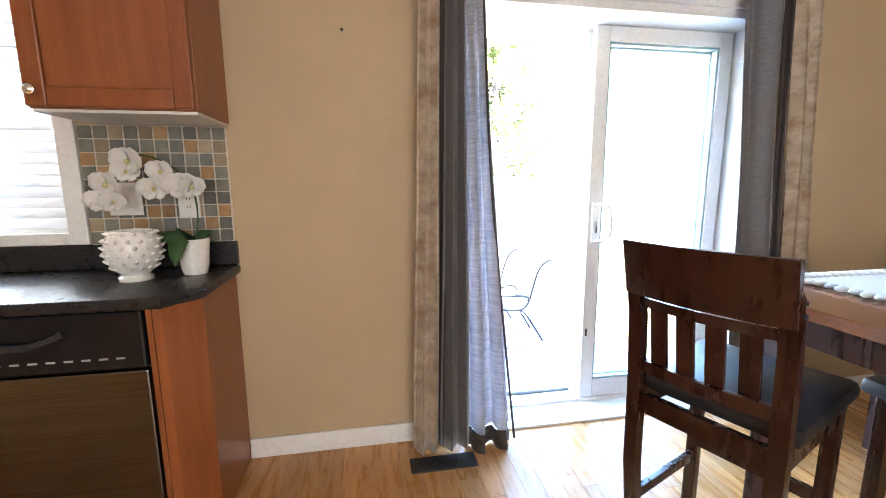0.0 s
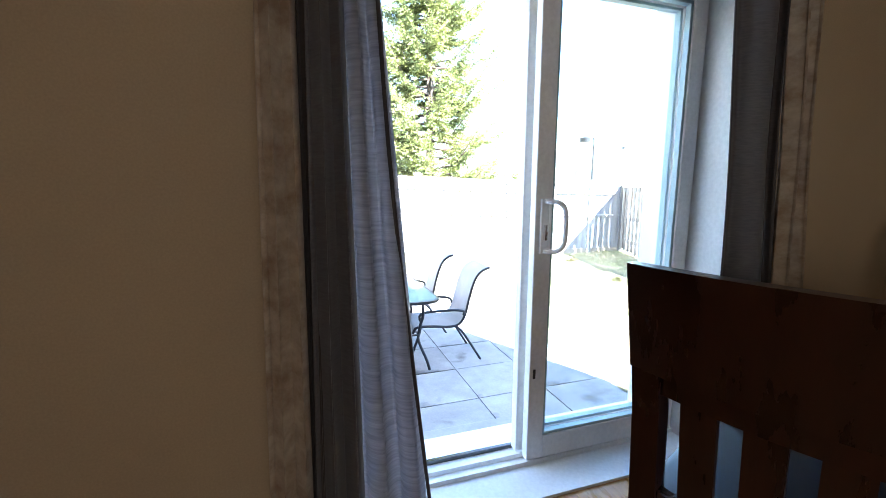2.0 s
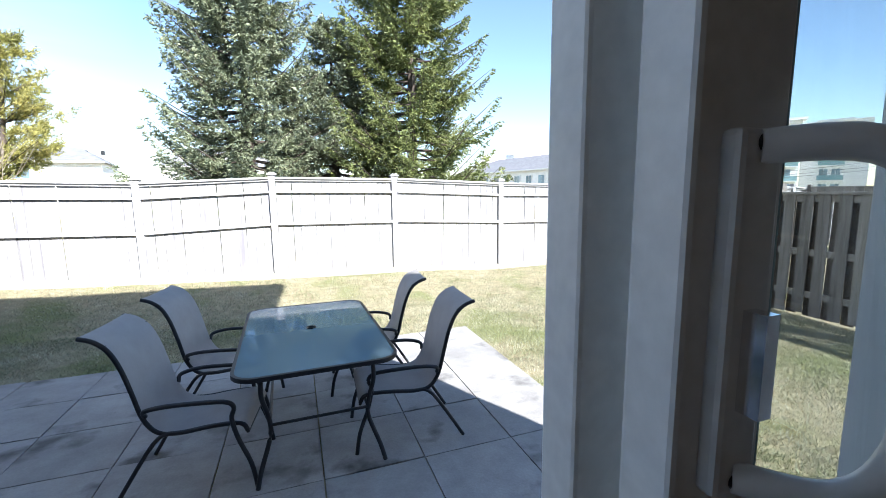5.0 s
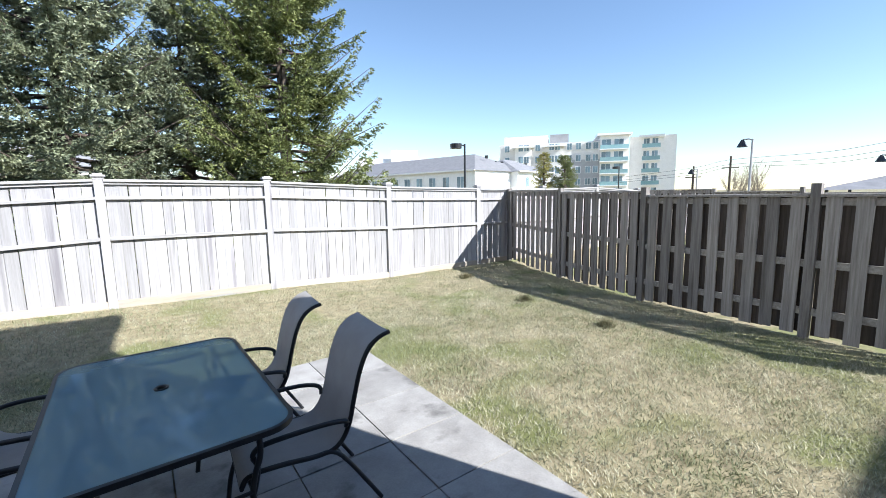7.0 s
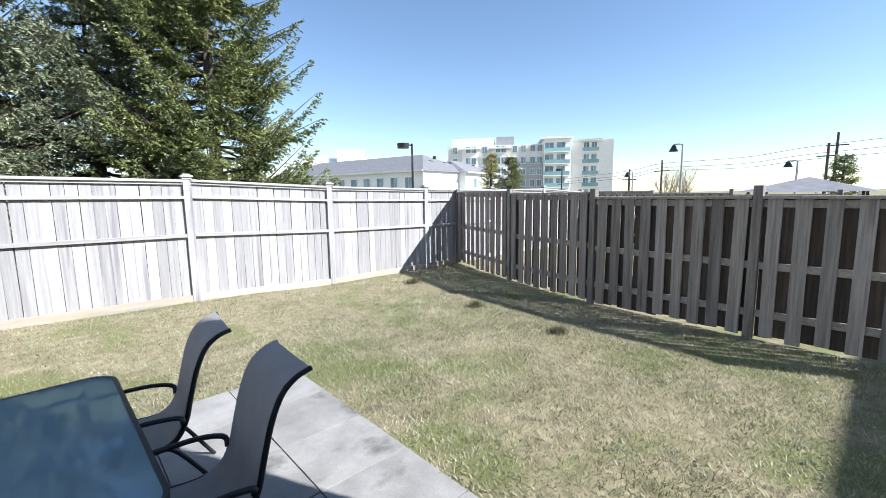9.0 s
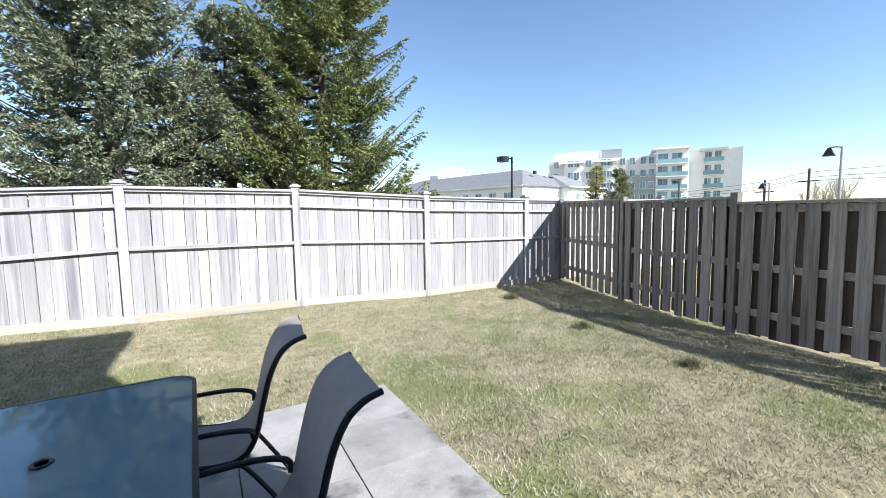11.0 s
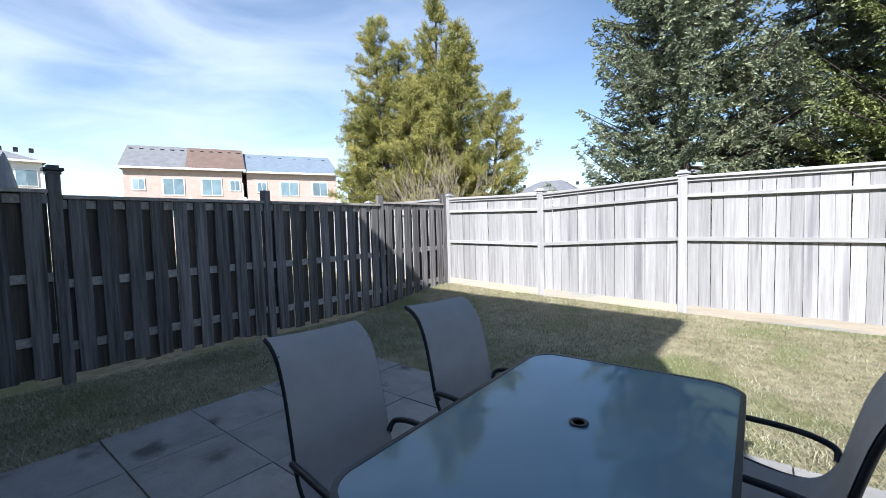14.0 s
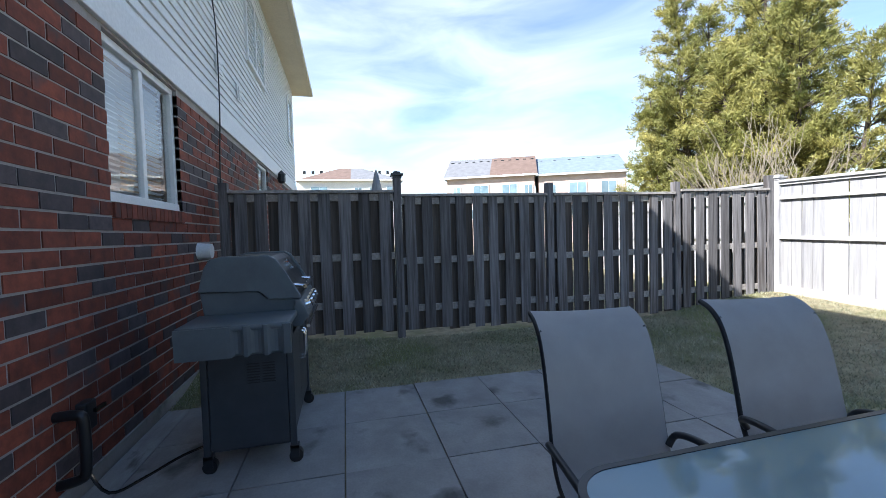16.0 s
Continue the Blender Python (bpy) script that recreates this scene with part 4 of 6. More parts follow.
# ---- barbecue ----
M_BBQ = surface("grey_barbecue_enamel", (0.085, 0.10, 0.11), (0.12, 0.14, 0.15), scale=5, rough=0.45, bump=0.1, fine=200, vary=0.03, bump_dist=0.0008)
M_BBQDARK = surface("dark_barbecue_panel", (0.03, 0.034, 0.04), (0.05, 0.055, 0.062), scale=5, rough=0.5, bump=0.1, fine=200, vary=0.03, bump_dist=0.0008)


def barbecue():
    b = empty("barbecue", -2.75, 1.12, PZ)
    tagged(b, "grey gas barbecue with closed lid on a wheeled cart", "barbecue")
    # local: x along the grill, y to its front, z up
    for s in (-1, 1):
        cart = box("side_panel", (s * 0.45 - 0.012, s * 0.45 + 0.012, -0.215, 0.215, 0.13, 0.82), M_BBQDARK, b, bevel=0.006)
        for c in (0.03, 0.115):
            for k in range(8):
                box("vent_slot", (s * 0.463 - 0.002, s * 0.463 + 0.002, c - 0.035, c + 0.035, 0.50 + k * 0.016, 0.507 + k * 0.016), M_BLACKPL, cart)
        for yy in (-0.235, 0.235):
            box("corner_post", (s * 0.45 - 0.018, s * 0.45 + 0.018, yy - 0.018, yy + 0.018, 0.10, 0.84), M_BBQDARK, b, bevel=0.005)
            wh = empty("wheel", s * 0.45, yy, 0.045)
            wh.parent = b
            wh.matrix_basis = pose(s * 0.45, yy, 0.0)
            bm = bmesh.new()
            bm_cyl(bm, (-0.02, 0.012, 0.04), (0.02, 0.012, 0.04), 0.04, seg=18)
            part("tyre", bm, M_BLACKPL, wh, smooth=True)
            bm = bmesh.new()
            bm_box(bm, -0.027, -0.021, -0.02, 0.03, 0.03, 0.10)
            bm_box(bm, 0.021, 0.027, -0.02, 0.03, 0.03, 0.10)
            bm_box(bm, -0.027, 0.027, -0.02, 0.03, 0.085, 0.105)
            part("fork", bm, M_BLACKMET, wh)
    box("back_panel", (-0.44, 0.44, -0.225, -0.21, 0.14, 0.8), M_BBQDARK, b)
    for k in (-1, 1):
        d = box("door", (min(0, k * 0.432), max(0, k * 0.432), 0.215, 0.24, 0.15, 0.74), M_BBQDARK, b, bevel=0.005)
        bm = bmesh.new()
        bm_tube(bm, [(k * 0.04, 0.24, 0.70), (k * 0.04, 0.275, 0.69), (k * 0.04, 0.28, 0.60), (k * 0.04, 0.275, 0.52), (k * 0.04, 0.24, 0.51)], 0.009, 8)
        part("handle", bm, M_CHROME, d, "chrome door handle", True)
    box("bottom_shelf", (-0.44, 0.44, -0.21, 0.215, 0.11, 0.135), M_BBQDARK, b)
    # fire box and lid: profile across the depth, drawn out along x
    bm = bmesh.new()
    bm_prism(bm, [(-0.245, 0.86), (-0.225, 0.80), (0.235, 0.80), (0.275, 0.86), (0.29, 0.96), (0.10, 0.965), (0.05, 1.03), (-0.265, 1.03)], -0.36, 0.36, axis="x", bevel=0.008)
    part("fire_box", bm, M_BBQ, b)
    lid_prof = [(-0.268, 1.035), (0.06, 1.035), (0.075, 1.03), (0.115, 0.972), (0.295, 0.968), (0.30, 0.985), (0.22, 1.13), (0.165, 1.215), (0.12, 1.24), (-0.14, 1.24), (-0.20, 1.225), (-0.235, 1.17)]
    for s in (-1, 1):
        bm = bmesh.new()
        bm_prism(bm, lid_prof, s * 0.345, s * 0.385, axis="x", bevel=0.008)
        part("lid_end", bm, M_BBQ, b, "grey cast end of the lid", False)
    bm = bmesh.new()
    bm_prism(bm, [(-0.255, 1.04), (0.05, 1.04), (0.11, 0.985), (0.285, 0.98), (0.205, 1.125), (0.155, 1.20), (0.115, 1.228), (-0.135, 1.228), (-0.19, 1.213), (-0.222, 1.165)], -0.345, 0.345, axis="x")
    lid = part("lid", bm, M_BLACKPL, b, "black enamelled lid")
    bm = bmesh.new()
    bm_cyl(bm, (-0.28, 0.32, 1.03), (0.28, 0.32, 1.03), 0.013)
    bm_cyl(bm, (-0.25, 0.24, 1.04), (-0.25, 0.32, 1.03), 0.010)
    bm_cyl(bm, (0.25, 0.24, 1.04), (0.25, 0.32, 1.03), 0.010)
    part("lid_handle", bm, M_CHROME, b, "chrome lid handle", True)
    bm = bmesh.new()
    bm_cyl(bm, (0.0, 0.185, 1.15), (0.0, 0.205, 1.165), 0.042, seg=24)
    part("thermometer", bm, M_CHROME, b, "round chrome thermometer", True)
    bm = bmesh.new()
    bm_prism(bm, [(0.24, 0.80), (0.295, 0.80), (0.345, 0.86), (0.30, 0.965), (0.27, 0.965)], -0.40, 0.40, axis="x", bevel=0.006)
    part("control_panel", bm, M_BBQ, b)
    for k in (-0.27, -0.09, 0.09, 0.27):
        bm = bmesh.new()
        bm_cyl(bm, (k, 0.318, 0.912), (k, 0.352, 0.926), 0.034, 0.028, 20)
        part("knob", bm, M_CHROME, b, "chrome burner knob", True)
    bm = bmesh.new()
    bm_cyl(bm, (-0.40, 0.34, 0.80), (0.40, 0.34, 0.80), 0.011)
    part("towel_bar", bm, M_CHROME, b, smooth=True)
    for s in (-1, 1):
        bm = bmesh.new()
        bm_box(bm, min(s * 0.40, s * 0.76), max(s * 0.40, s * 0.76), -0.27, 0.28, 0.865, 0.905, bevel=0.016)
        part("side_shelf", bm, M_BBQ, b, "grey moulded side shelf", True)
        bm = bmesh.new()
        n = 34
        pr = []
        for k in range(n + 1):
            y = -0.27 + 0.55 * k / n
            dent = 0.0
            for c in (0.02, 0.115, 0.21):
                dent = max(dent, 1 - ((y - c) / 0.034) ** 2)
            pr.append((y, 0.016 * max(0, dent)))
        f0 = [bm.verts.new((s * (0.765 - d), y, 0.895)) for y, d in pr]
        f1 = [bm.verts.new((s * (0.76 - d * 1.2), y, 0.735 + (0.016 if d > 0.004 else 0))) for y, d in pr]
        r0 = [bm.verts.new((s * 0.72, y, 0.895)) for y, d in pr]
        r1 = [bm.verts.new((s * 0.72, y, 0.735)) for y, d in pr]
        for k in range(n):
            bm.faces.new((f0[k], f0[k + 1], f1[k + 1], f1[k]))
            bm.faces.new((r0[k], r1[k], r1[k + 1], r0[k + 1]))
            bm.faces.new((f1[k], f1[k + 1], r1[k + 1], r1[k]))
            bm.faces.new((f0[k], r0[k], r0[k + 1], f0[k + 1]))
        bm.faces.new((f0[0], f1[0], r1[0], r0[0]))
        bm.faces.new((f0[-1], r0[-1], r1[-1], f1[-1]))
        part("shelf_apron", bm, M_BBQ, b, "fluted grey end of the side shelf")
    # gas line
    g = empty("gas_valve", -2.55, OUT, -0.25)
    tagged(g, "dark gas outlet with elbow pipe low on the brick wall", "gas valve")
    bm = bmesh.new()
    bm_tube(bm, [(0.42, 0.0, 0.10), (0.42, 0.10, 0.10), (0.42, 0.13, 0.06), (0.42, 0.13, -0.18), (0.42, 0.10, -0.23), (0.42, 0.0, -0.25)], 0.026, 12)
    part("elbow_pipe", bm, M_BLACKPL, g, smooth=True)
    box("valve_body", (0.16, 0.26, 0.0, 0.06, -0.06, 0.10), M_BLACKMET, g, bevel=0.01)
    box("lever", (0.10, 0.20, 0.06, 0.075, 0.03, 0.05), M_STEEL, g)
    bm = bmesh.new()
    bm_tube(bm, [(0.42, 0.12, -0.15), (0.38, 0.2, -0.34), (0.2, 0.3, -0.372), (0.0, 0.42, -0.372), (-0.2, 0.62, -0.372), (-0.35, 0.72, -0.30), (-0.40, 0.75, 0.2)], 0.0085, 8)
    part("gas_hose", bm, M_STEEL, g, "grey rubber gas hose", True)
    fl = empty("floodlight", -4.35, OUT + 0.07, 0.60)
    tagged(fl, "round white meter cover on the brick wall", "wall fixture")
    bm = bmesh.new()
    bm_cyl(bm, (0, -0.07, 0), (0, 0.06, 0), 0.085, 0.075, 22)
    part("cover", bm, M_WHITE, fl, smooth=True)


barbecue()


# ---- far buildings ----
M_BRICKFAR = surface("pinkish_far_brick", (0.47, 0.36, 0.31), (0.55, 0.43, 0.38), scale=2, rough=0.9, bump=0.2, fine=20)
M_STUCCO = surface("cream_stucco", (0.74, 0.72, 0.69), (0.81, 0.79, 0.76), scale=1, rough=0.9, bump=0.1, fine=10)
M_GREYPANEL = surface("grey_cladding", (0.34, 0.34, 0.35), (0.41, 0.41, 0.42), scale=1, rough=0.8, bump=0.1, fine=10)
M_ROOFGREY = surface("grey_shingle", (0.17, 0.17, 0.18), (0.24, 0.24, 0.25), scale=2, rough=0.9, bump=0.3, fine=12)
M_ROOFBROWN = surface("brown_shingle", (0.15, 0.10, 0.08), (0.22, 0.15, 0.12), scale=2, rough=0.9, bump=0.3, fine=12)
M_ROOFBLUE = surface("blue_grey_shingle", (0.16, 0.20, 0.25), (0.22, 0.27, 0.32), scale=2, rough=0.9, bump=0.3, fine=12)
M_FARGLASS = surface("far_window_glass", (0.12, 0.18, 0.21), (0.24, 0.33, 0.38), scale=0.5, rough=0.1, bump=0, fine=3, vary=0.4)
M_BALCGLASS = surface("green_balcony_glass", (0.20, 0.34, 0.36), (0.28, 0.44, 0.46), scale=0.5, rough=0.12, bump=0, fine=3, vary=0.2)


def far_window(parent, x, z, w, h, y=0.0, material=None):
    """A framed window on a facade that looks along local -y."""
    wn_ = box("window", (x - w / 2 - 0.1, x + w / 2 + 0.1, y - 0.07, y + 0.02, z - 0.1, z + h + 0.1), M_WHITE, parent)
    box("pane", (x - w / 2, x - 0.03, y - 0.10, y - 0.075, z, z + h), material or M_FARGLASS, wn_)
    box("pane", (x + 0.03, x + w / 2, y - 0.10, y - 0.075, z, z + h), material or M_FARGLASS, wn_)


def gable_house(name, x, y, rz, width, depth, wall_h, ridge, walls, roofs, wins, label, hip=0.0, extra_roof=None):
    """A house whose facade is local y = 0, looking along -y, from local x = 0 to width."""
    h = empty(name, x, y, -1.5, rz)
    tagged(h, label, "house", "houses beyond the fence")
    box("wall", (0, width, 0, depth, 0, wall_h), walls, h)
    n = len(roofs)
    for k, rm in enumerate(roofs):
        a, b = -0.3 + (width + 0.6) * k / n, -0.3 + (width + 0.6) * (k + 1) / n
        bm = bmesh.new()
        ha, hb = hip if k == 0 else 0, hip if k == n - 1 else 0
        v = [bm.verts.new(c) for c in ((a, -0.4, wall_h), (b, -0.4, wall_h), (b, depth + 0.4, wall_h), (a, depth + 0.4, wall_h), (a + ha, depth / 2, ridge), (b - hb, depth / 2, ridge))]
        for f in ((0, 1, 5, 4), (2, 3, 4, 5), (1, 2, 5), (3, 0, 4), (3, 2, 1, 0)):
            bm.faces.new([v[i] for i in f])
        r = part("roof", bm, rm, h)
        for q in range(6):
            box("roof_vent", (a + (b - a) * (q + 0.5) / 6 - 0.15, a + (b - a) * (q + 0.5) / 6 + 0.15, depth / 2 - 0.9, depth / 2 - 0.55, ridge - 0.75, ridge - 0.38), M_BLACKPL, r)
    box("gutter", (-0.3, width + 0.3, -0.52, -0.4, wall_h - 0.06, wall_h + 0.1), M_WHITE, h)
    for wx, wz, ww, wh in wins:
        far_window(h, wx, wz, ww, wh)
    return h


def satellite_dish(x, y, z):
    d = empty("satellite_dish", x, y, z)
    tagged(d, "grey satellite dish on a far brick wall", "satellite dish", "dishes on the far house")
    bm = bmesh.new()
    bm_lathe(bm, [(0.0, 0.0), (0.25, 0.03), (0.45, 0.11), (0.44, 0.125), (0.25, 0.045), (0.0, 0.015)], 20)
    o = part("dish", bm, M_STUCCO, d)
    o.matrix_basis = pose(0.3, -0.1, 0, 0, 55, -30)
    bm = bmesh.new()
    bm_tube(bm, [(-0.2, 0, -0.5), (0.1, 0, -0.3), (0.3, 0, 0.0)], 0.03, 6)
    part("arm", bm, M_GREYPANEL, d)


# brick row with its facade towards the yard
gable_house("townhouse", -40.4, 11.9, 66, 8.6, 9.0, 7.6, 10.2, M_BRICKFAR, [M_ROOFGREY, M_ROOFBROWN],
            [(1.0, 5.9, 0.7, 0.8), (3.4, 5.5, 1.4, 1.3), (6.2, 5.5, 1.4, 1.3), (8.0, 5.9, 0.7, 0.8), (2.6, 3.6, 1.3, 0.9), (6.2, 3.6, 1.3, 0.9)], "pinkish brick townhouse with grey and brown roof halves")
gable_house("townhouse", -36.9, 20.2, 66, 8.0, 9.0, 7.5, 9.9, M_BRICKFAR, [M_ROOFBLUE],
            [(1.2, 5.8, 0.7, 0.8), (3.6, 5.5, 1.5, 1.2), (6.4, 5.5, 1.3, 1.2), (3.0, 3.6, 1.5, 0.9)], "pinkish brick townhouse with a sunlit blue-grey roof")
satellite_dish(-39.0, 15.9, 3.6)
satellite_dish(-37.0, 19.7, 3.4)
gable_house("house", -47.6, -3.0, 88, 11.2, 10.0, 8.4, 10.5, M_STUCCO, [M_ROOFBROWN, M_ROOFGREY],
            [(2.2, 6.7, 1.7, 1.0), (6.4, 6.9, 0.7, 0.7), (8.0, 6.9, 0.7, 0.7), (10.2, 6.5, 1.2, 1.2)], "pale house with low brown hip roof", hip=4.5)
gable_house("house", -23.5, 45.0, 10, 7.0, 8.0, 5.6, 7.3, M_STUCCO, [M_ROOFGREY], [(1.5, 4.2, 1.2, 0.9)], "low pale house with grey hip roof behind the trees", hip=2.5)
gable_house("house", -16, 62, 5, 14.0, 9.0, 6.2, 9.0, M_STUCCO, [M_ROOFGREY], [(3, 4.4, 1.4, 1.0), (8, 4.4, 1.4, 1.0)], "pale house with grey roof far behind the spruces", hip=3)


low_wing = gable_house("low_building", 25.1, 66.5, -78.4, 30.0, 12.0, 5.28, 7.75, M_WHITE, [M_ROOFGREY], [(9.5 + 2.3 * k, 3.3, 1.0, 1.3) for k in range(9)], "long low white building with grey hip roof", hip=5.0)
low_end = gable_house("low_building", 38.6, 37.6, 11.4, 8.4, 9.0, 5.28, 7.2, M_WHITE, [M_ROOFGREY], [(2.2, 3.4, 0.9, 1.2), (5.8, 3.4, 0.9, 1.2)], "white end wing of a low building with grey hip roof", hip=3.4)
for o in (low_wing, low_end):
    o["category"], o["group"] = "building", "buildings beyond the fence"


def apartment_block():
    """Facade from (74.8, 81.2) to (94.8, 56.3), end wall on to (99.5, 47.5)."""
    ax, ay, bx, by = 76.0, 80.0, 94.8, 56.3
    L = math.hypot(bx - ax, by - ay)
    rz = math.degrees(math.atan2(by - ay, bx - ax))
    h = empty("apartment_block", ax, ay, -1.0, rz)
    tagged(h, "white and grey five-storey apartment building with glass balconies", "building", "buildings beyond the fence")
    T = 14.2
    box("wall", (0, L, 0, 16, 0, T), M_STUCCO, h)
    box("cladding", (L * 0.45, L - 6.0, -0.15, 0.0, 0, T - 4.3), M_GREYPANEL, h)
    box("wall", (L - 6.0, L + 0.3, -1.2, 12, 0, T + 1.0), M_STUCCO, h)
    box("roof", (L - 6.8, L + 1.0, -2.0, 12.5, T + 1.0, T + 1.5), M_WHITE, h)
    box("wall", (1.0, 12.0, 2, 10, T, T + 2.2), M_STUCCO, h)
    box("plant_room", (12.5, 17.0, 2, 9, T, T + 2.3), M_GREYPANEL, h)
    for x0, x1 in ((4.0, 8.0), (11.5, 15.5)):
        box("wall", (x0, x1, -1.0, 0, 0, T - 1.0), M_STUCCO, h)
        box("roof", (x0 - 0.7, x1 + 0.7, -1.8, 0.2, T - 1.0, T - 0.6), M_WHITE, h)
    for f in range(5):
        z = 0.7 + f * 2.85
        for x in (2.0, 5.5, 6.9, 9.6, 13.0, 14.4, 17.2, 19.3, 21.6, 23.3):
            if x < L - 6.6:
                yy = -1.0 if (4 < x < 8 or 11.5 < x < 15.5) else -0.15
                far_window(h, x, z + 0.3, 1.1, 1.5, yy)
        for x in (L - 4.7, L - 1.9):
            far_window(h, x, z + 0.2, 2.0, 2.0, -1.2)
        bal = box("balcony", (L - 6.2, L + 0.2, -2.4, -1.2, z - 0.25, z - 0.05), M_WHITE, h)
        box("balustrade", (L - 6.1, L + 0.1, -2.38, -2.32, z - 0.05, z + 0.85), M_BALCGLASS, bal)
    e = empty("apartment_wing", bx + 0.6, by - 0.4, -1.0, -64)
    tagged(e, "white end wing of the apartment building with balconies", "building", "buildings beyond the fence")
    W = 9.8
    box("wall", (0, W, 0.5, 10, 0, T + 0.6), M_STUCCO, e)
    box("roof", (2.0, W - 2.5, -0.9, 8, T + 0.2, T + 0.7), M_WHITE, e)
    for f in range(5):
        z = 0.7 + f * 2.85
        for x in (3.6, 5.4):
            far_window(e, x, z + 0.2, 1.2, 1.9, 0.5)
        bal = box("balcony", (2.7, 6.6, -0.6, 0.5, z - 0.25, z - 0.05), M_WHITE, e)
        box("balustrade", (2.75, 6.55, -0.58, -0.52, z - 0.05, z + 0.85), M_BALCGLASS, bal)


apartment_block()
white_hall = empty("white_building", 37.0, 67.0, -1.0, -30)
tagged(white_hall, "plain white building far behind the low roof", "building", "buildings beyond the fence")
box("wall", (0, 4.8, 0, 8, 0, 10.0), M_WHITE, white_hall)
box("wall", (-6, 13, 1, 9, 0, 8.6), M_WHITE, white_hall)


def street_lamp(x, y, top, kind, s=1.0):
    p = empty("street_lamp", x, y, -1.0)
    bm = bmesh.new()
    bm_cyl(bm, (0, 0, 0), (0, 0, top + 1.0), 0.075 * s, 0.055 * s, 10)
    part("pole", bm, M_BLACKMET if kind == "box" else M_GREYPANEL, p)
    if kind == "box":
        tagged(p, "black parking-lot lamp post with drum-shaped head", "street lamp", "lamps beyond the fence")
        bm = bmesh.new()
        bm_cyl(bm, (-0.55, 0.1, top + 0.72), (-0.55, 0.1, top + 0.98), 0.32, 0.34, 18)
        bm_box(bm, -0.3, 0.05, 0.02, 0.10, top + 0.88, top + 0.95)
        part("lamp_head", bm, M_BLACKMET, p)
    else:
        tagged(p, "slim grey street lamp with bell shade", "street lamp", "lamps beyond the fence")
        bm = bmesh.new()
        bm_tube(bm, [(0, 0, top + 0.9), (0, 0.15 * s, top + 1.0), (0, 0.5 * s, top + 1.0)], 0.04 * s, 6)
        part("arm", bm, M_GREYPANEL, p)
        bm = bmesh.new()
        bm_lathe(bm, [(0.05 * s, 0.0), (0.12 * s, -0.1 * s), (0.28 * s, -0.42 * s), (0.0, -0.42 * s)], 12, (0, 0.5 * s, top + 1.0))
        part("shade", bm, M_BLACKMET, p)


street_lamp(15.2, 19.3, 3.95, "box")
street_lamp(28.5, 9.6, 3.95, "bell", 1.0)
street_lamp(59.5, 7.9, 4.2, "bell", 1.6)
street_lamp(55.0, 23.6, 3.6, "bell", 1.4)
street_lamp(44.5, 27.5, 3.9, "box", 1.2)


def utility_pole(x, y, top):
    p = empty("utility_pole", x, y, -1.0)
    tagged(p, "wooden utility pole with crossarm, far off", "utility pole", "poles along the road")
    bm = bmesh.new()
    bm_cyl(bm, (0, 0, 0), (0, 0, top + 1.0), 0.16, 0.11, 8)
    part("pole", bm, M_BARK, p)
    bm = bmesh.new()
    bm_box(bm, -0.06, 0.06, -0.9, 0.9, top - 0.4, top - 0.28)
    part("crossarm", bm, M_BARK, p)


POLES = [(55.6, 24.3, 4.0), (57.2, 20.9, 5.0), (60.3, 5.6, 5.9), (61.0, 5.0, 7.0)]
for px, py, pt in POLES:
    utility_pole(px, py, pt)
for dz in (0.2, 1.2, 1.9):
    bm = bmesh.new()
    bm_tube(bm, [(54.0, 34.0, 3.0 - dz * 0.4), (55.6, 24.3, 3.9 - dz * 0.5), (57.2, 20.9, 4.7 - dz * 0.55), (59.0, 12.5, 5.0 - dz * 0.7), (60.3, 5.6, 5.9 - dz * 0.8), (60.8, -12.0, 6.9 - dz)], 0.02, 4)
    tagged(part("power_line", bm, M_BLACKMET), "thin dark overhead power line between poles", "power line", "overhead lines")
spruce(27.6, 21.9, 4.9, 1.5, 71, M_SPRUCE, "small spruce in front of the apartment building", 0.6)
spruce(26.6, 23.2, 5.1, 1.2, 72, M_PINE, "thin yellowish spruce in front of the apartment building", 0.45)
spruce(39.0, 3.0, 4.3, 1.2, 73, M_SPRUCE, "small dark spruce far beyond the side fence", 0.5)
bare_shrub(43.0, 14.0, 5.0, 74)
bare_shrub(50.0, 17.5, 5.2, 75)


def pavilion():
    p = empty("garden_pavilion", 24.6, 3.2, -0.7, 0)
    tagged(p, "neighbour's garden pavilion with grey hip roof", "pavilion")
    for sx in (-2.0, 2.0):
        for sy in (-1.8, 1.8):
            box("post", (sx - 0.05, sx + 0.05, sy - 0.05, sy + 0.05, 0, 1.75), M_BLACKMET, p)
    bm = bmesh.new()
    v = [bm.verts.new(c) for c in ((-2.4, -2.2, 1.72), (2.4, -2.2, 1.72), (2.4, 2.2, 1.72), (-2.4, 2.2, 1.72), (0, 0, 2.35))]
    for f in ((0, 1, 4), (1, 2, 4), (2, 3, 4), (3, 0, 4), (3, 2, 1, 0)):
        bm.faces.new([v[i] for i in f])
    part("roof", bm, M_ROOFGREY, p)


pavilion()
um = empty("closed_umbrella", -8.7, 2.4, -0.6)
tagged(um, "closed grey patio umbrella beyond the shaded fence", "umbrella")
bm = bmesh.new()
bm_lathe(bm, [(0.0, 2.72), (0.03, 2.66), (0.06, 2.55), (0.13, 2.2), (0.10, 1.7), (0.05, 1.4)], 10)
part("canopy", bm, M_GREYPANEL, um)
bm = bmesh.new()
bm_cyl(bm, (0, 0, 0), (0, 0, 1.5), 0.02)
part("pole", bm, M_BLACKMET, um)


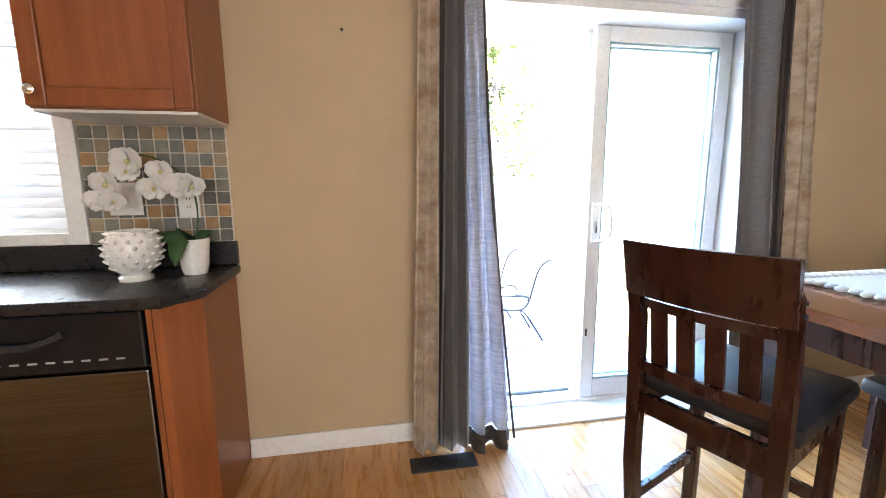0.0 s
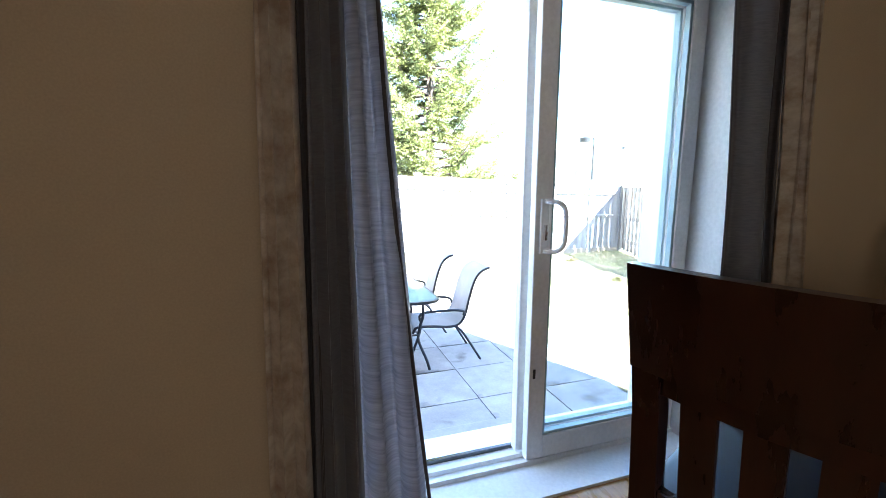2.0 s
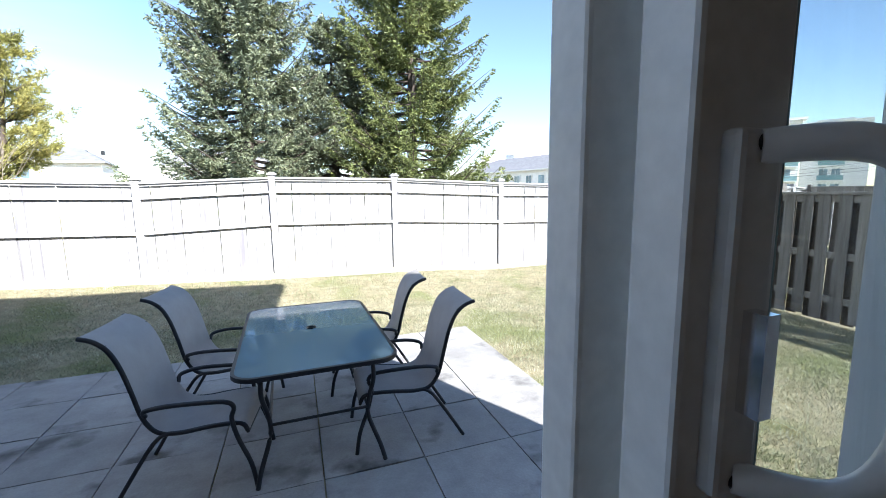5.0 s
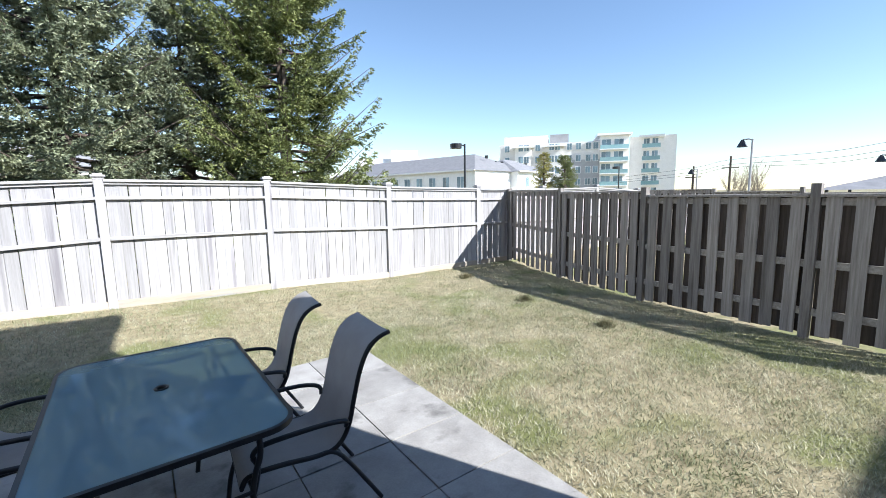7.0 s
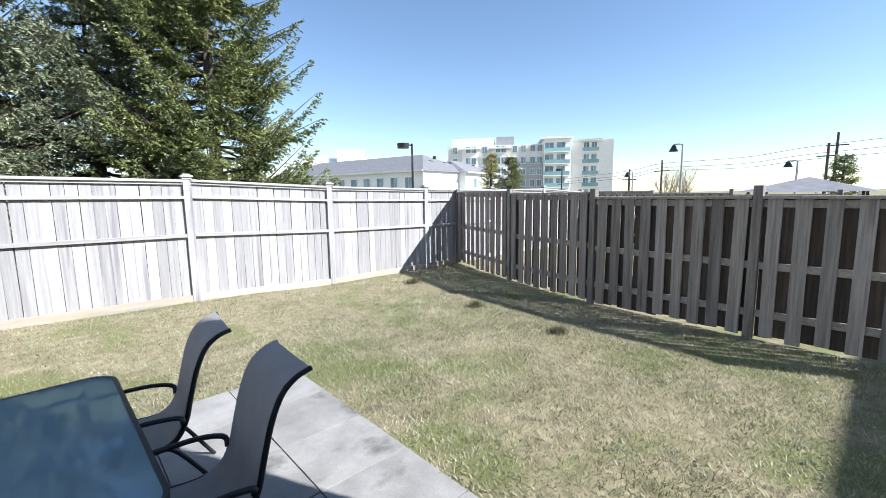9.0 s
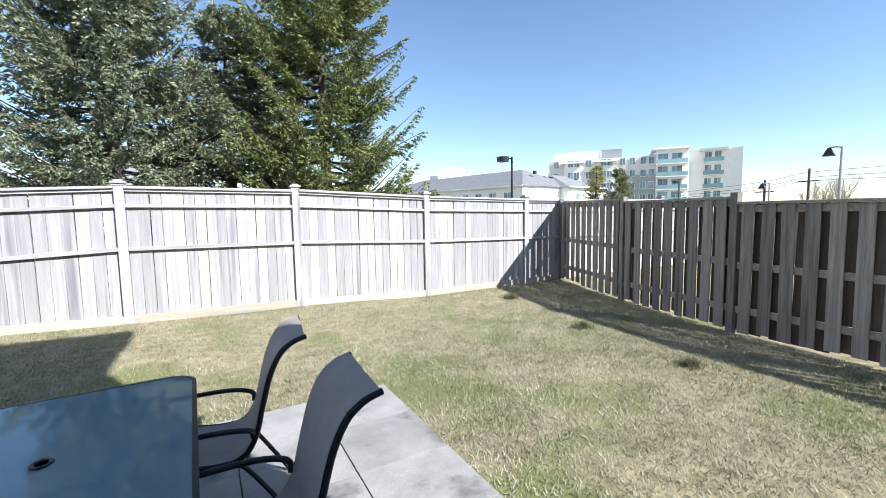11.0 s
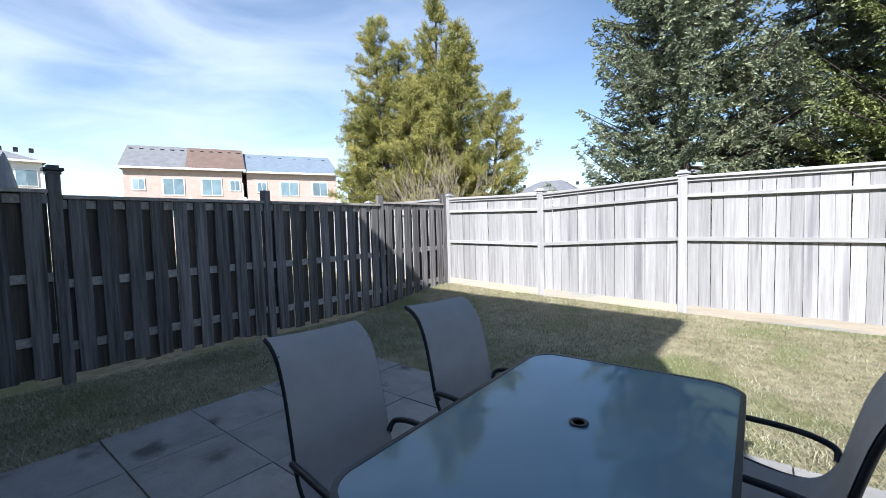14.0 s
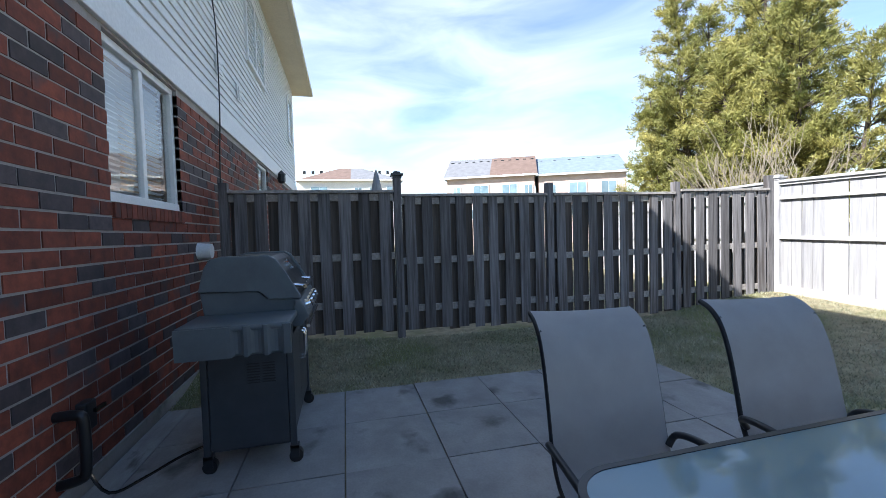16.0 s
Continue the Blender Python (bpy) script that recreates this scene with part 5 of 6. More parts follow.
# ---- sliding door ----
def sliding_door():
    d = empty("door_1", 0, 0, 0)
    structure(d, "white sliding patio door, left half slid open", "door")
    for x0, x1 in ((-0.80, -0.755), (0.775, 0.80)):
        box("jamb", (x0, x1, -0.205, 0.262, 0.0, 2.06), M_WHITE, d)
    box("head", (-0.755, 0.775, -0.205, 0.262, 2.02, 2.06), M_WHITE, d)
    box("threshold", (-0.80, 0.80, -0.215, 0.275, -0.02, 0.012), M_WHITE, d)
    box("track", (-0.755, 0.775, -0.035, -0.02, 0.012, 0.03), M_WHITE, d)
    box("track", (-0.755, 0.775, 0.025, 0.04, 0.012, 0.03), M_WHITE, d)
    box("track", (-0.755, 0.775, 0.095, 0.11, 0.012, 0.03), M_STEEL, d)

    def leaf_panel(name, x0, x1, y0, y1, stile, foot):
        p = empty(name, 0, 0, 0)
        p.parent = d
        z0, z1 = 0.032, 2.018
        box("stile", (x0, x0 + stile, y0, y1, z0, z1), M_WHITE, p, bevel=0.004)
        box("stile", (x1 - stile, x1, y0, y1, z0, z1), M_WHITE, p, bevel=0.004)
        box("rail", (x0 + stile, x1 - stile, y0, y1, z0, z0 + foot), M_WHITE, p, bevel=0.004)
        box("rail", (x0 + stile, x1 - stile, y0, y1, z1 - 0.075, z1), M_WHITE, p, bevel=0.004)
        g = box("pane", (x0 + stile, x1 - stile, (y0 + y1) / 2 - 0.003, (y0 + y1) / 2 + 0.003, z0 + foot, z1 - 0.075), M_GLASS, p)
        g.visible_shadow = False
        for a, b, c, e in ((x0 + stile, x0 + stile + 0.012, z0 + foot, z1 - 0.075), (x1 - stile - 0.012, x1 - stile, z0 + foot, z1 - 0.075), (x0 + stile, x1 - stile, z0 + foot, z0 + foot + 0.012), (x0 + stile, x1 - stile, z1 - 0.087, z1 - 0.075)):
            box("glazing_bead", (a, b, y0 + 0.008, y1 - 0.008, c, e), M_GLAZING, p)
        return p
    s = leaf_panel("sliding_panel", -0.02, 0.765, -0.03, 0.012, 0.075, 0.10)
    leaf_panel("fixed_panel", -0.035, 0.775, 0.04, 0.085, 0.065, 0.09)
    bm = bmesh.new()
    bm_box(bm, 0.0, 0.034, -0.042, -0.028, 0.925, 1.14, bevel=0.004)
    plate = part("handle_plate", bm, M_WHITE, s)
    bm = bmesh.new()
    bm_tube(bm, [(0.017, -0.04, 1.13), (0.05, -0.075, 1.128), (0.075, -0.088, 1.10), (0.08, -0.09, 1.03), (0.075, -0.088, 0.965), (0.05, -0.075, 0.938), (0.017, -0.04, 0.936)], 0.0095, 10)
    part("pull", bm, M_WHITE, plate, "white D-shaped pull", True)
    box("latch", (0.012, 0.022, -0.055, -0.04, 0.98, 1.04), M_CHROME, plate)
    for z in (1.132, 0.934):
        bm = bmesh.new()
        bm_cyl(bm, (0.017, -0.046, z), (0.017, -0.04, z), 0.005, seg=10)
        part("screw", bm, M_BLACKPL, plate)
    box("strike", (-0.004, 0.006, -0.034, -0.028, 0.40, 0.44), M_BLACKPL, s)
    for a, b, c, e in ((0.80, 0.865, 0.0, 2.06), (-0.865, -0.80, 0.0, 2.06), (-0.865, 0.865, 2.06, 2.125)):
        structure(box("trim", (a, b, INN - 0.016, INN, c, e), M_WHITE, bevel=0.004), "white door casing", "trim")


M_GLAZING = surface("blue_grey_glazing_bead", (0.30, 0.42, 0.46), (0.38, 0.50, 0.54), scale=3, rough=0.35, bump=0, vary=0)
sliding_door()

# ---- curtains ----
M_CURTGREY = cloth("grey_satin_curtain", (0.085, 0.08, 0.085), (0.13, 0.125, 0.13), 30, (1, 1, 6), 0.12, 0.5, 0.3)
M_CURTBROWN = cloth("dark_brown_lining", (0.035, 0.026, 0.022), (0.06, 0.045, 0.04), 30, (1, 1, 6), 0.05, 0.7, 0.2)
M_SHEER = cloth("grey_slub_sheer", (0.30, 0.295, 0.315), (0.48, 0.47, 0.50), 9, (1, 1, 14), 0.6, 0.7, 0.3)
M_PATTERN = cloth("cream_trellis_curtain", (0.36, 0.25, 0.16), (0.66, 0.57, 0.45), 5, (2.2, 2.2, 3.4), 0.18, 0.8, 0.2)


def drape(name, parent, xt0, xt1, xb0, xb1, y, z0, z1, folds, amp, material, label, phase=0.0, flare=0.0):
    bm = bmesh.new()
    nu, nz = max(16, folds * 12), 26
    grid = []
    for k in range(nz + 1):
        f = k / nz
        z = z1 + (z0 - z1) * f
        a, b = xt0 + (xb0 - xt0) * f, xt1 + (xb1 - xt1) * f
        row = []
        for i in range(nu + 1):
            u = i / nu
            w = math.sin(2 * math.pi * folds * u + phase) * amp * (0.75 + 0.35 * f) + 0.006 * math.sin(9 * f + 5 * u + phase)
            row.append(bm.verts.new((a + (b - a) * u + 0.25 * amp * math.sin(4 * math.pi * folds * u), y + w - flare * f * u, z + 0.008 * math.sin(2 * math.pi * folds * u + 1) * f)))
        grid.append(row)
    for r, s in zip(grid, grid[1:]):
        for i in range(nu):
            bm.faces.new((r[i], r[i + 1], s[i + 1], s[i]))
    o = part(name, bm, material, parent, label, True)
    md = o.modifiers.new("thickness", "SOLIDIFY")
    md.thickness = 0.003
    return o


def curtains():
    c = empty("curtain", -0.8, -0.32, 0)
    c.matrix_world = Matrix.Identity(4)
    tagged(c, "layered cream trellis and grey curtains gathered at the open door", "curtain", "curtains at the patio door")
    drape("patterned_panel", c, -0.945, -0.865, -1.0, -0.885, -0.335, 0.03, 2.17, 2, 0.030, M_PATTERN, "cream trellis-patterned panel")
    drape("lining", c, -0.862, -0.83, -0.885, -0.84, -0.30, 0.03, 2.17, 1, 0.018, M_CURTBROWN, "dark edge of the lining")
    drape("grey_panel", c, -0.838, -0.765, -0.875, -0.735, -0.33, 0.03, 2.17, 2, 0.026, M_CURTGREY, "grey satin panel")
    sh = drape("sheer_panel", c, -0.775, -0.70, -0.745, -0.53, -0.33, 0.10, 2.17, 2, 0.030, M_SHEER, "pale grey slubbed panel", 1.0)
    drape("hem", c, -0.7465, -0.6985 + 0.16, -0.748, -0.525, -0.33, 0.0, 0.10, 2, 0.037, M_CURTBROWN, "dark embroidered hem", 1.0)
    bm = bmesh.new()
    bm_tube(bm, [(-0.70, -0.352, 2.17), (-0.655, -0.355, 1.3), (-0.585, -0.358, 0.6), (-0.525, -0.36, 0.06)], 0.006, 6)
    part("piping", bm, M_CURTBROWN, c, "dark edge binding")
    r = empty("curtain", 0, 0, 0)
    tagged(r, "grey satin and cream trellis curtains gathered beside the dining wall", "curtain", "curtains at the patio door")
    drape("grey_panel", r, 0.56, 0.755, 0.70, 0.90, -0.31, 0.03, 2.17, 1, 0.035, M_CURTGREY, "blue-grey satin panel", 0.5)
    drape("lining", r, 0.755, 0.80, 0.895, 0.95, -0.31, 0.03, 2.17, 1, 0.02, M_CURTBROWN, "dark brown lining", 2.0)
    drape("patterned_panel", r, 0.80, 0.925, 0.945, 1.11, -0.32, 0.03, 2.17, 2, 0.030, M_PATTERN, "cream trellis-patterned panel")
    rod = empty("curtain_rod", 0, -0.32, 2.19)
    tagged(rod, "dark metal curtain rod above the patio door", "curtain rod")
    bm = bmesh.new()
    bm_cyl(bm, (-1.1, 0, 0), (1.2, 0, 0), 0.0125)
    part("pole", bm, M_BLACKMET, rod, smooth=True)
    for x in (-1.0, 1.1):
        bm = bmesh.new()
        bm_cyl(bm, (x, 0, 0), (x, 0.115, 0.0), 0.008)
        part("bracket", bm, M_BLACKMET, rod)
    for x in (0.62, 0.70, 0.86):
        bm = bmesh.new()
        bm_lathe(bm, [(0.017, -0.004), (0.028, -0.004), (0.028, 0.004), (0.017, 0.004), (0.017, -0.004)], 18)
        o = part("grommet", bm, M_CHROME, rod, "chrome curtain grommet", True)
        o.matrix_basis = pose(x, 0.0, -0.005, 0, 80, 0)


curtains()

# ---- kitchen ----
M_TILES = [surface("slate_tile_" + nm, a, b, scale=18, rough=0.55, bump=0.4, fine=80, vary=0.3, bump_dist=0.002) for nm, a, b in
           (("green", (0.13, 0.135, 0.11), (0.21, 0.21, 0.17)), ("rust", (0.24, 0.13, 0.05), (0.36, 0.22, 0.10)), ("grey", (0.10, 0.10, 0.09), (0.17, 0.17, 0.155)), ("tan", (0.27, 0.21, 0.13), (0.37, 0.30, 0.20)))]
M_GROUT = surface("tile_grout", (0.55, 0.50, 0.42), (0.62, 0.57, 0.49), scale=20, rough=0.9, bump=0.2, fine=150, vary=0)
M_UNDER = surface("white_melamine", (0.66, 0.66, 0.66), (0.72, 0.72, 0.72), scale=3, rough=0.4, bump=0, vary=0)


def kitchen():
    rnd = random.Random(91)
    bs = structure(box("backsplash", (-2.258, -1.725, INN - 0.006, INN, 1.01, 1.475), M_GROUT), "multicoloured slate mosaic backsplash in pale grout", "backsplash")
    bm = bmesh.new()
    bm_box(bm, -0.0235, 0.0235, -0.006, 0.0, -0.0235, 0.0235, bevel=0.003)
    shapes = [mesh_of("tile", bm.copy(), m) for m in M_TILES]
    bm.free()
    for i in range(10):
        for k in range(9):
            x, z = -2.232 + i * 0.0531, 1.036 + k * 0.0515
            if (-2.20 < x < -2.03 and 1.10 < z < 1.28) or (-1.945 < x < -1.815 and 1.09 < z < 1.26):
                pass
            piece("tile", shapes[rnd.choice((0, 0, 1, 2, 2, 3))], bs, pose(x, INN - 0.006, z, 0, rnd.uniform(-1, 1), 0))
    for x0, x1, z0, z1, kind in ((-2.175, -2.055, 1.125, 1.255, 2), (-1.925, -1.845, 1.11, 1.235, 1)):
        o = empty("wall_outlet", (x0 + x1) / 2, INN - 0.012, (z0 + z1) / 2)
        tagged(o, "white outlet and switch plate on the slate tiles" if kind == 2 else "white single outlet plate on the slate tiles", "outlet", "outlets above the counter")
        w, h = (x1 - x0) / 2, (z1 - z0) / 2
        box("plate", (-w, w, -0.008, 0.0, -h, h), M_WHITE, o, bevel=0.003)
        for cx in ((-0.03, 0.03) if kind == 2 else (0,)):
            box("insert", (cx - 0.017, cx + 0.017, -0.011, -0.008, -0.034, 0.034), M_PORCELAIN, o, bevel=0.002)
            for q in ((-0.016, 0.016) if cx <= 0 else ()):
                for e in (-0.006, 0.006):
                    box("slot", (cx + e - 0.0012, cx + e + 0.0012, -0.0118, -0.0108, q - 0.004, q + 0.004), M_BLACKPL, o)
    # counter
    ct = empty("countertop", 0, 0, 0)
    tagged(ct, "black laminate countertop with angled end and upstand", "countertop")
    bm = bmesh.new()
    bm_prism(bm, [(-4.2, INN), (-4.2, -0.715), (-1.80, -0.715), (-1.715, -0.60), (-1.715, INN)][::-1], 0.868, 0.91, axis="z", bevel=0.012)
    part("top", bm, M_COUNTER, ct, smooth=True)
    box("upstand", (-4.2, -1.715, INN - 0.022, INN, 0.911, 1.01), M_COUNTER, ct, bevel=0.004)
    # end panel and cabinet
    bc = empty("base_cabinet", 0, 0, 0)
    tagged(bc, "cherry wood end cabinet with angled side below the counter", "cabinet")
    bm = bmesh.new()
    bm_prism(bm, [(-1.845, INN), (-1.845, -0.675), (-1.815, -0.675), (-1.735, -0.57), (-1.735, INN)][::-1], 0.0, 0.866, axis="z")
    part("side_panel", bm, M_CHERRY, bc)
    box("stile", (-1.862, -1.846, -0.68, -0.40, 0.10, 0.866), M_CHERRY, bc)
    b2 = empty("base_cabinet", 0, 0, 0)
    tagged(b2, "cherry wood base cabinet beside the dishwasher", "cabinet")
    box("body", (-4.2, -2.475, -0.65, INN, 0.10, 0.866), M_CHERRY, b2)
    for k in range(3):
        dr = box("door", (-4.15 + k * 0.56, -3.62 + k * 0.56, -0.672, -0.651, 0.14, 0.84), M_CHERRY, b2, bevel=0.006)
    dw = empty("dishwasher", -2.17, -0.65, 0)
    tagged(dw, "stainless steel dishwasher with black control panel under the counter", "dishwasher")
    box("tub", (-0.30, 0.30, 0.0, 0.44, 0.10, 0.862), M_BLACKPL, dw)
    box("door", (-0.298, 0.298, -0.03, -0.001, 0.11, 0.665), M_STEEL, dw, bevel=0.006)
    cp = box("control_panel", (-0.298, 0.298, -0.034, -0.001, 0.672, 0.86), M_BLACKGLOSS, dw, bevel=0.008)
    bm = bmesh.new()
    bm_tube(bm, [(-0.20, -0.036, 0.80), (-0.12, -0.05, 0.775), (0.0, -0.052, 0.772), (0.08, -0.036, 0.80)], 0.012, 8)
    part("handle_recess", bm, M_BLACKMET, cp, smooth=True)
    for k in range(9):
        box("button", (-0.17 + k * 0.048, -0.145 + k * 0.048, -0.0355, -0.034, 0.708, 0.714), M_GREYPANEL, cp)
    # wall cabinet
    uc = empty("wall_cabinet", 0, 0, 0)
    tagged(uc, "cherry wood wall cabinet with raised panel door and white underside", "cabinet")
    box("body", (-2.20, -1.712, -0.512, INN, 1.486, 2.25), M_CHERRY, uc, bevel=0.003)
    box("underside", (-2.195, -1.717, -0.508, INN - 0.004, 1.476, 1.4855), M_UNDER, uc, "white melamine underside")
    dr = empty("door", 0, 0, 0)
    dr.parent = uc
    x0, x1, z0, z1 = -2.197, -1.716, 1.49, 2.245
    for a, b, c, e in ((x0, x0 + 0.06, z0, z1), (x1 - 0.06, x1, z0, z1), (x0 + 0.06, x1 - 0.06, z0, z0 + 0.06), (x0 + 0.06, x1 - 0.06, z1 - 0.06, z1)):
        box("frame", (a, b, -0.535, -0.5135, c, e), M_CHERRY, dr, bevel=0.005)
    box("panel", (x0 + 0.055, x1 - 0.055, -0.526, -0.514, z0 + 0.055, z1 - 0.055), M_CHERRY, dr, bevel=0.008)
    bm = bmesh.new()
    bm_lathe(bm, [(0.006, 0), (0.006, 0.012), (0.015, 0.018), (0.016, 0.026), (0.008, 0.031), (0, 0.032)], 16)
    o = part("knob", bm, M_CHROME, dr, "brushed nickel knob", True)
    o.matrix_basis = pose(-2.165, -0.535, 1.535, 90, 0, 0)
    # window casing and blind
    w = empty("window_5", 0, 0, 0)
    structure(w, "white kitchen window with closed horizontal blinds", "window")
    for a, b, c, e in ((-2.33, -2.262, 1.012, 2.26), (-3.87, -3.80, 1.012, 2.26), (-3.80, -2.33, 1.012, 1.06), (-3.80, -2.33, 2.2, 2.26)):
        box("casing", (a, b, INN - 0.02, INN, c, e), M_WHITE, w, bevel=0.004)
    bm = bmesh.new()
    bm_box(bm, -0.72, 0.72, -0.024, 0.024, -0.0014, 0.0014)
    me = mesh_of("blind_slat", bm, M_BLIND)
    for k in range(26):
        piece("blind_slat", me, w, pose(-3.06, INN + 0.06, 1.09 + k * 0.043, 62, 0, 0))
    box("bottom_rail", (-3.78, -2.34, INN + 0.04, INN + 0.08, 1.055, 1.075), M_BLIND, w, bevel=0.003)
    # vase
    v = empty("vase", -1.995, -0.44, 0.91)
    tagged(v, "white ceramic hobnail bowl vase on the counter", "vase")
    bm = bmesh.new()
    prof = [(0.0, 0.0), (0.052, 0.0), (0.054, 0.012), (0.042, 0.022), (0.062, 0.04), (0.082, 0.075), (0.088, 0.11), (0.082, 0.145), (0.07, 0.172), (0.064, 0.178), (0.058, 0.172), (0.07, 0.14), (0.076, 0.11), (0.06, 0.05), (0.0, 0.035)]
    bm_lathe(bm, prof, 32)
    part("bowl", bm, M_PORCELAIN, v, smooth=True)
    bm = bmesh.new()
    for r in range(6):
        z = 0.048 + r * 0.024
        R = np.interp(z, [0.04, 0.075, 0.11, 0.145, 0.172], [0.062, 0.082, 0.088, 0.082, 0.07])
        for k in range(15):
            a = 2 * math.pi * (k + 0.5 * (r % 2)) / 15
            n = Vector((math.cos(a), math.sin(a), 0))
            bm_cyl(bm, n * (R - 0.003) + Vector((0, 0, z)), n * (R + 0.011) + Vector((0, 0, z + 0.003)), 0.009, 0.002, 7)
    part("hobnail_relief", bm, M_PORCELAIN, v, smooth=True)
    # orchid
    p = empty("potted_orchid", -1.825, -0.37, 0.91)
    tagged(p, "white orchid in a small white pot on the counter", "potted plant")
    bm = bmesh.new()
    bm_lathe(bm, [(0.0, 0.0), (0.040, 0.0), (0.046, 0.02), (0.056, 0.12), (0.057, 0.135), (0.051, 0.135), (0.048, 0.12), (0.0, 0.115)], 28)
    part("pot", bm, M_PORCELAIN, p, smooth=True)

    def blade(pts, wmax, material, name):
        bm = bmesh.new()
        rows = []
        n = len(pts)
        for k, q in enumerate(pts):
            f = k / (n - 1)
            ww = wmax * math.sin(math.pi * min(1, 0.12 + 0.88 * f) ** 0.8) + 0.002
            q = Vector(q)
            t = (Vector(pts[min(k + 1, n - 1)]) - Vector(pts[max(k - 1, 0)])).normalized()
            s = t.cross(Vector((0.1, -0.9, 0.4))).normalized()
            rows.append([bm.verts.new(q - s * ww), bm.verts.new(q + Vector((0, 0, -0.006))), bm.verts.new(q + s * ww)])
        for a, b in zip(rows, rows[1:]):
            for j in range(2):
                bm.faces.new((a[j], a[j + 1], b[j + 1], b[j]))
        o = part(name, bm, material, p, smooth=True)
        md = o.modifiers.new("thickness", "SOLIDIFY")
        md.thickness = 0.0025
    blade([(0, 0, 0.12), (-0.012, -0.05, 0.155), (-0.018, -0.085, 0.135), (-0.022, -0.105, 0.085), (-0.024, -0.108, 0.05)], 0.034, M_LEAFG, "leaf")
    blade([(0, 0, 0.12), (-0.05, -0.01, 0.15), (-0.09, -0.02, 0.145), (-0.115, -0.025, 0.12)], 0.02, M_LEAFG, "leaf")
    blade([(0, 0, 0.12), (0.03, 0.03, 0.15), (0.05, 0.045, 0.155)], 0.018, M_LEAFG, "leaf")
    bm = bmesh.new()
    spray = [(0.01, 0, 0.12), (0.03, -0.01, 0.24), (0.015, -0.02, 0.34), (-0.05, -0.03, 0.41), (-0.14, -0.04, 0.44), (-0.22, -0.05, 0.39), (-0.26, -0.055, 0.31)]
    bm_tube(bm, spray, 0.0032, 6)
    part("stem", bm, M_LEAFG, p, "green flower stem", True)
    for k, (x, y, z, s, az) in enumerate(((0.0, -0.045, 0.335, 1.15, 10), (0.03, -0.05, 0.33, 0.9, 40), (-0.055, -0.055, 0.385, 0.95, -10), (-0.085, -0.06, 0.325, 1.0, 15), (-0.15, -0.065, 0.42, 1.15, -15), (-0.165, -0.06, 0.385, 0.9, 10), (-0.225, -0.065, 0.34, 1.1, -20), (-0.25, -0.07, 0.285, 0.95, 5), (-0.215, -0.07, 0.28, 0.8, 20))):
        fl = empty("flower", 0, 0, 0)
        fl.parent = p
        fl.matrix_basis = pose(x, y, z, 12, 0, az)
        for q in range(5):
            bm = bmesh.new()
            a0 = q * 72 + 90
            r = 0.043 * s * (1.15 if q in (1, 4) else 0.95)
            wv = 0.026 * s * (1.35 if q in (1, 4) else 0.8)
            rows = []
            for f in (0.0, 0.35, 0.7, 1.0):
                ww = wv * math.sin(math.pi * (0.15 + 0.72 * f))
                rows.append([bm.verts.new((u * ww, -0.012 * f * f - 0.004 * abs(u), r * f)) for u in (-1, -0.4, 0.4, 1)])
            for a, b in zip(rows, rows[1:]):
                for j in range(3):
                    bm.faces.new((a[j], a[j + 1], b[j + 1], b[j]))
            o = part("petal", bm, M_PETAL, fl, smooth=True)
            o.matrix_basis = pose(0, -0.002 * q, 0, 0, a0 - 90, 0)
            md = o.modifiers.new("thickness", "SOLIDIFY")
            md.thickness = 0.0012
        bm = bmesh.new()
        bmesh.ops.create_icosphere(bm, subdivisions=2, radius=0.007 * s, matrix=Matrix.Translation((0, -0.012, -0.002)) @ Matrix.Diagonal((1, 1.4, 1.2, 1)))
        part("lip", bm, M_LIP, fl, "pale yellow flower centre", True)


M_LEAFG = leaf("orchid_leaf", (0.02, 0.065, 0.018), (0.04, 0.11, 0.03), 12, 0.1)
M_PETAL = cloth("orchid_petal", (0.78, 0.77, 0.74), (0.86, 0.85, 0.83), 20, (1, 1, 1), 0.3, 0.6, 0.1, 0.05)
M_LIP = surface("orchid_lip", (0.55, 0.50, 0.20), (0.66, 0.60, 0.30), scale=30, rough=0.5, bump=0, vary=0)
kitchen()

structure(box("baseboard", (-1.733, -0.866, INN - 0.014, INN, 0.0, 0.095), M_WHITE, bevel=0.004), "white baseboard along the tan wall", "baseboard")
structure(box("baseboard", (0.866, 1.9, INN - 0.014, INN, 0.0, 0.095), M_WHITE, bevel=0.004), "white baseboard behind the dining set", "baseboard")
structure(box("baseboard", (1.886, 1.9, -5.25, INN - 0.015, 0.0, 0.095), M_WHITE, bevel=0.004), "white baseboard on the dining wall", "baseboard")
nail = empty("wall_nail", -1.25, INN, 1.865)
tagged(nail, "small bent nail sticking out of the tan wall", "nail")
bm = bmesh.new()
bm_cyl(bm, (0, 0.002, 0), (0, -0.012, 0.002), 0.003, seg=8)
bm_cyl(bm, (0, -0.012, 0.002), (0, -0.014, 0.002), 0.006, seg=10)
part("shank", bm, M_BLACKMET, nail)
reg = empty("floor_register", -0.87, -0.40, 0.0)
tagged(reg, "dark metal floor register below the curtain", "floor vent")
box("frame", (-0.15, 0.15, -0.05, 0.05, 0.0, 0.005), M_BLACKMET, reg, bevel=0.002)
for k in range(14):
    box("slat", (-0.135 + k * 0.02, -0.127 + k * 0.02, -0.04, 0.04, 0.005, 0.009), M_BLACKMET, reg)


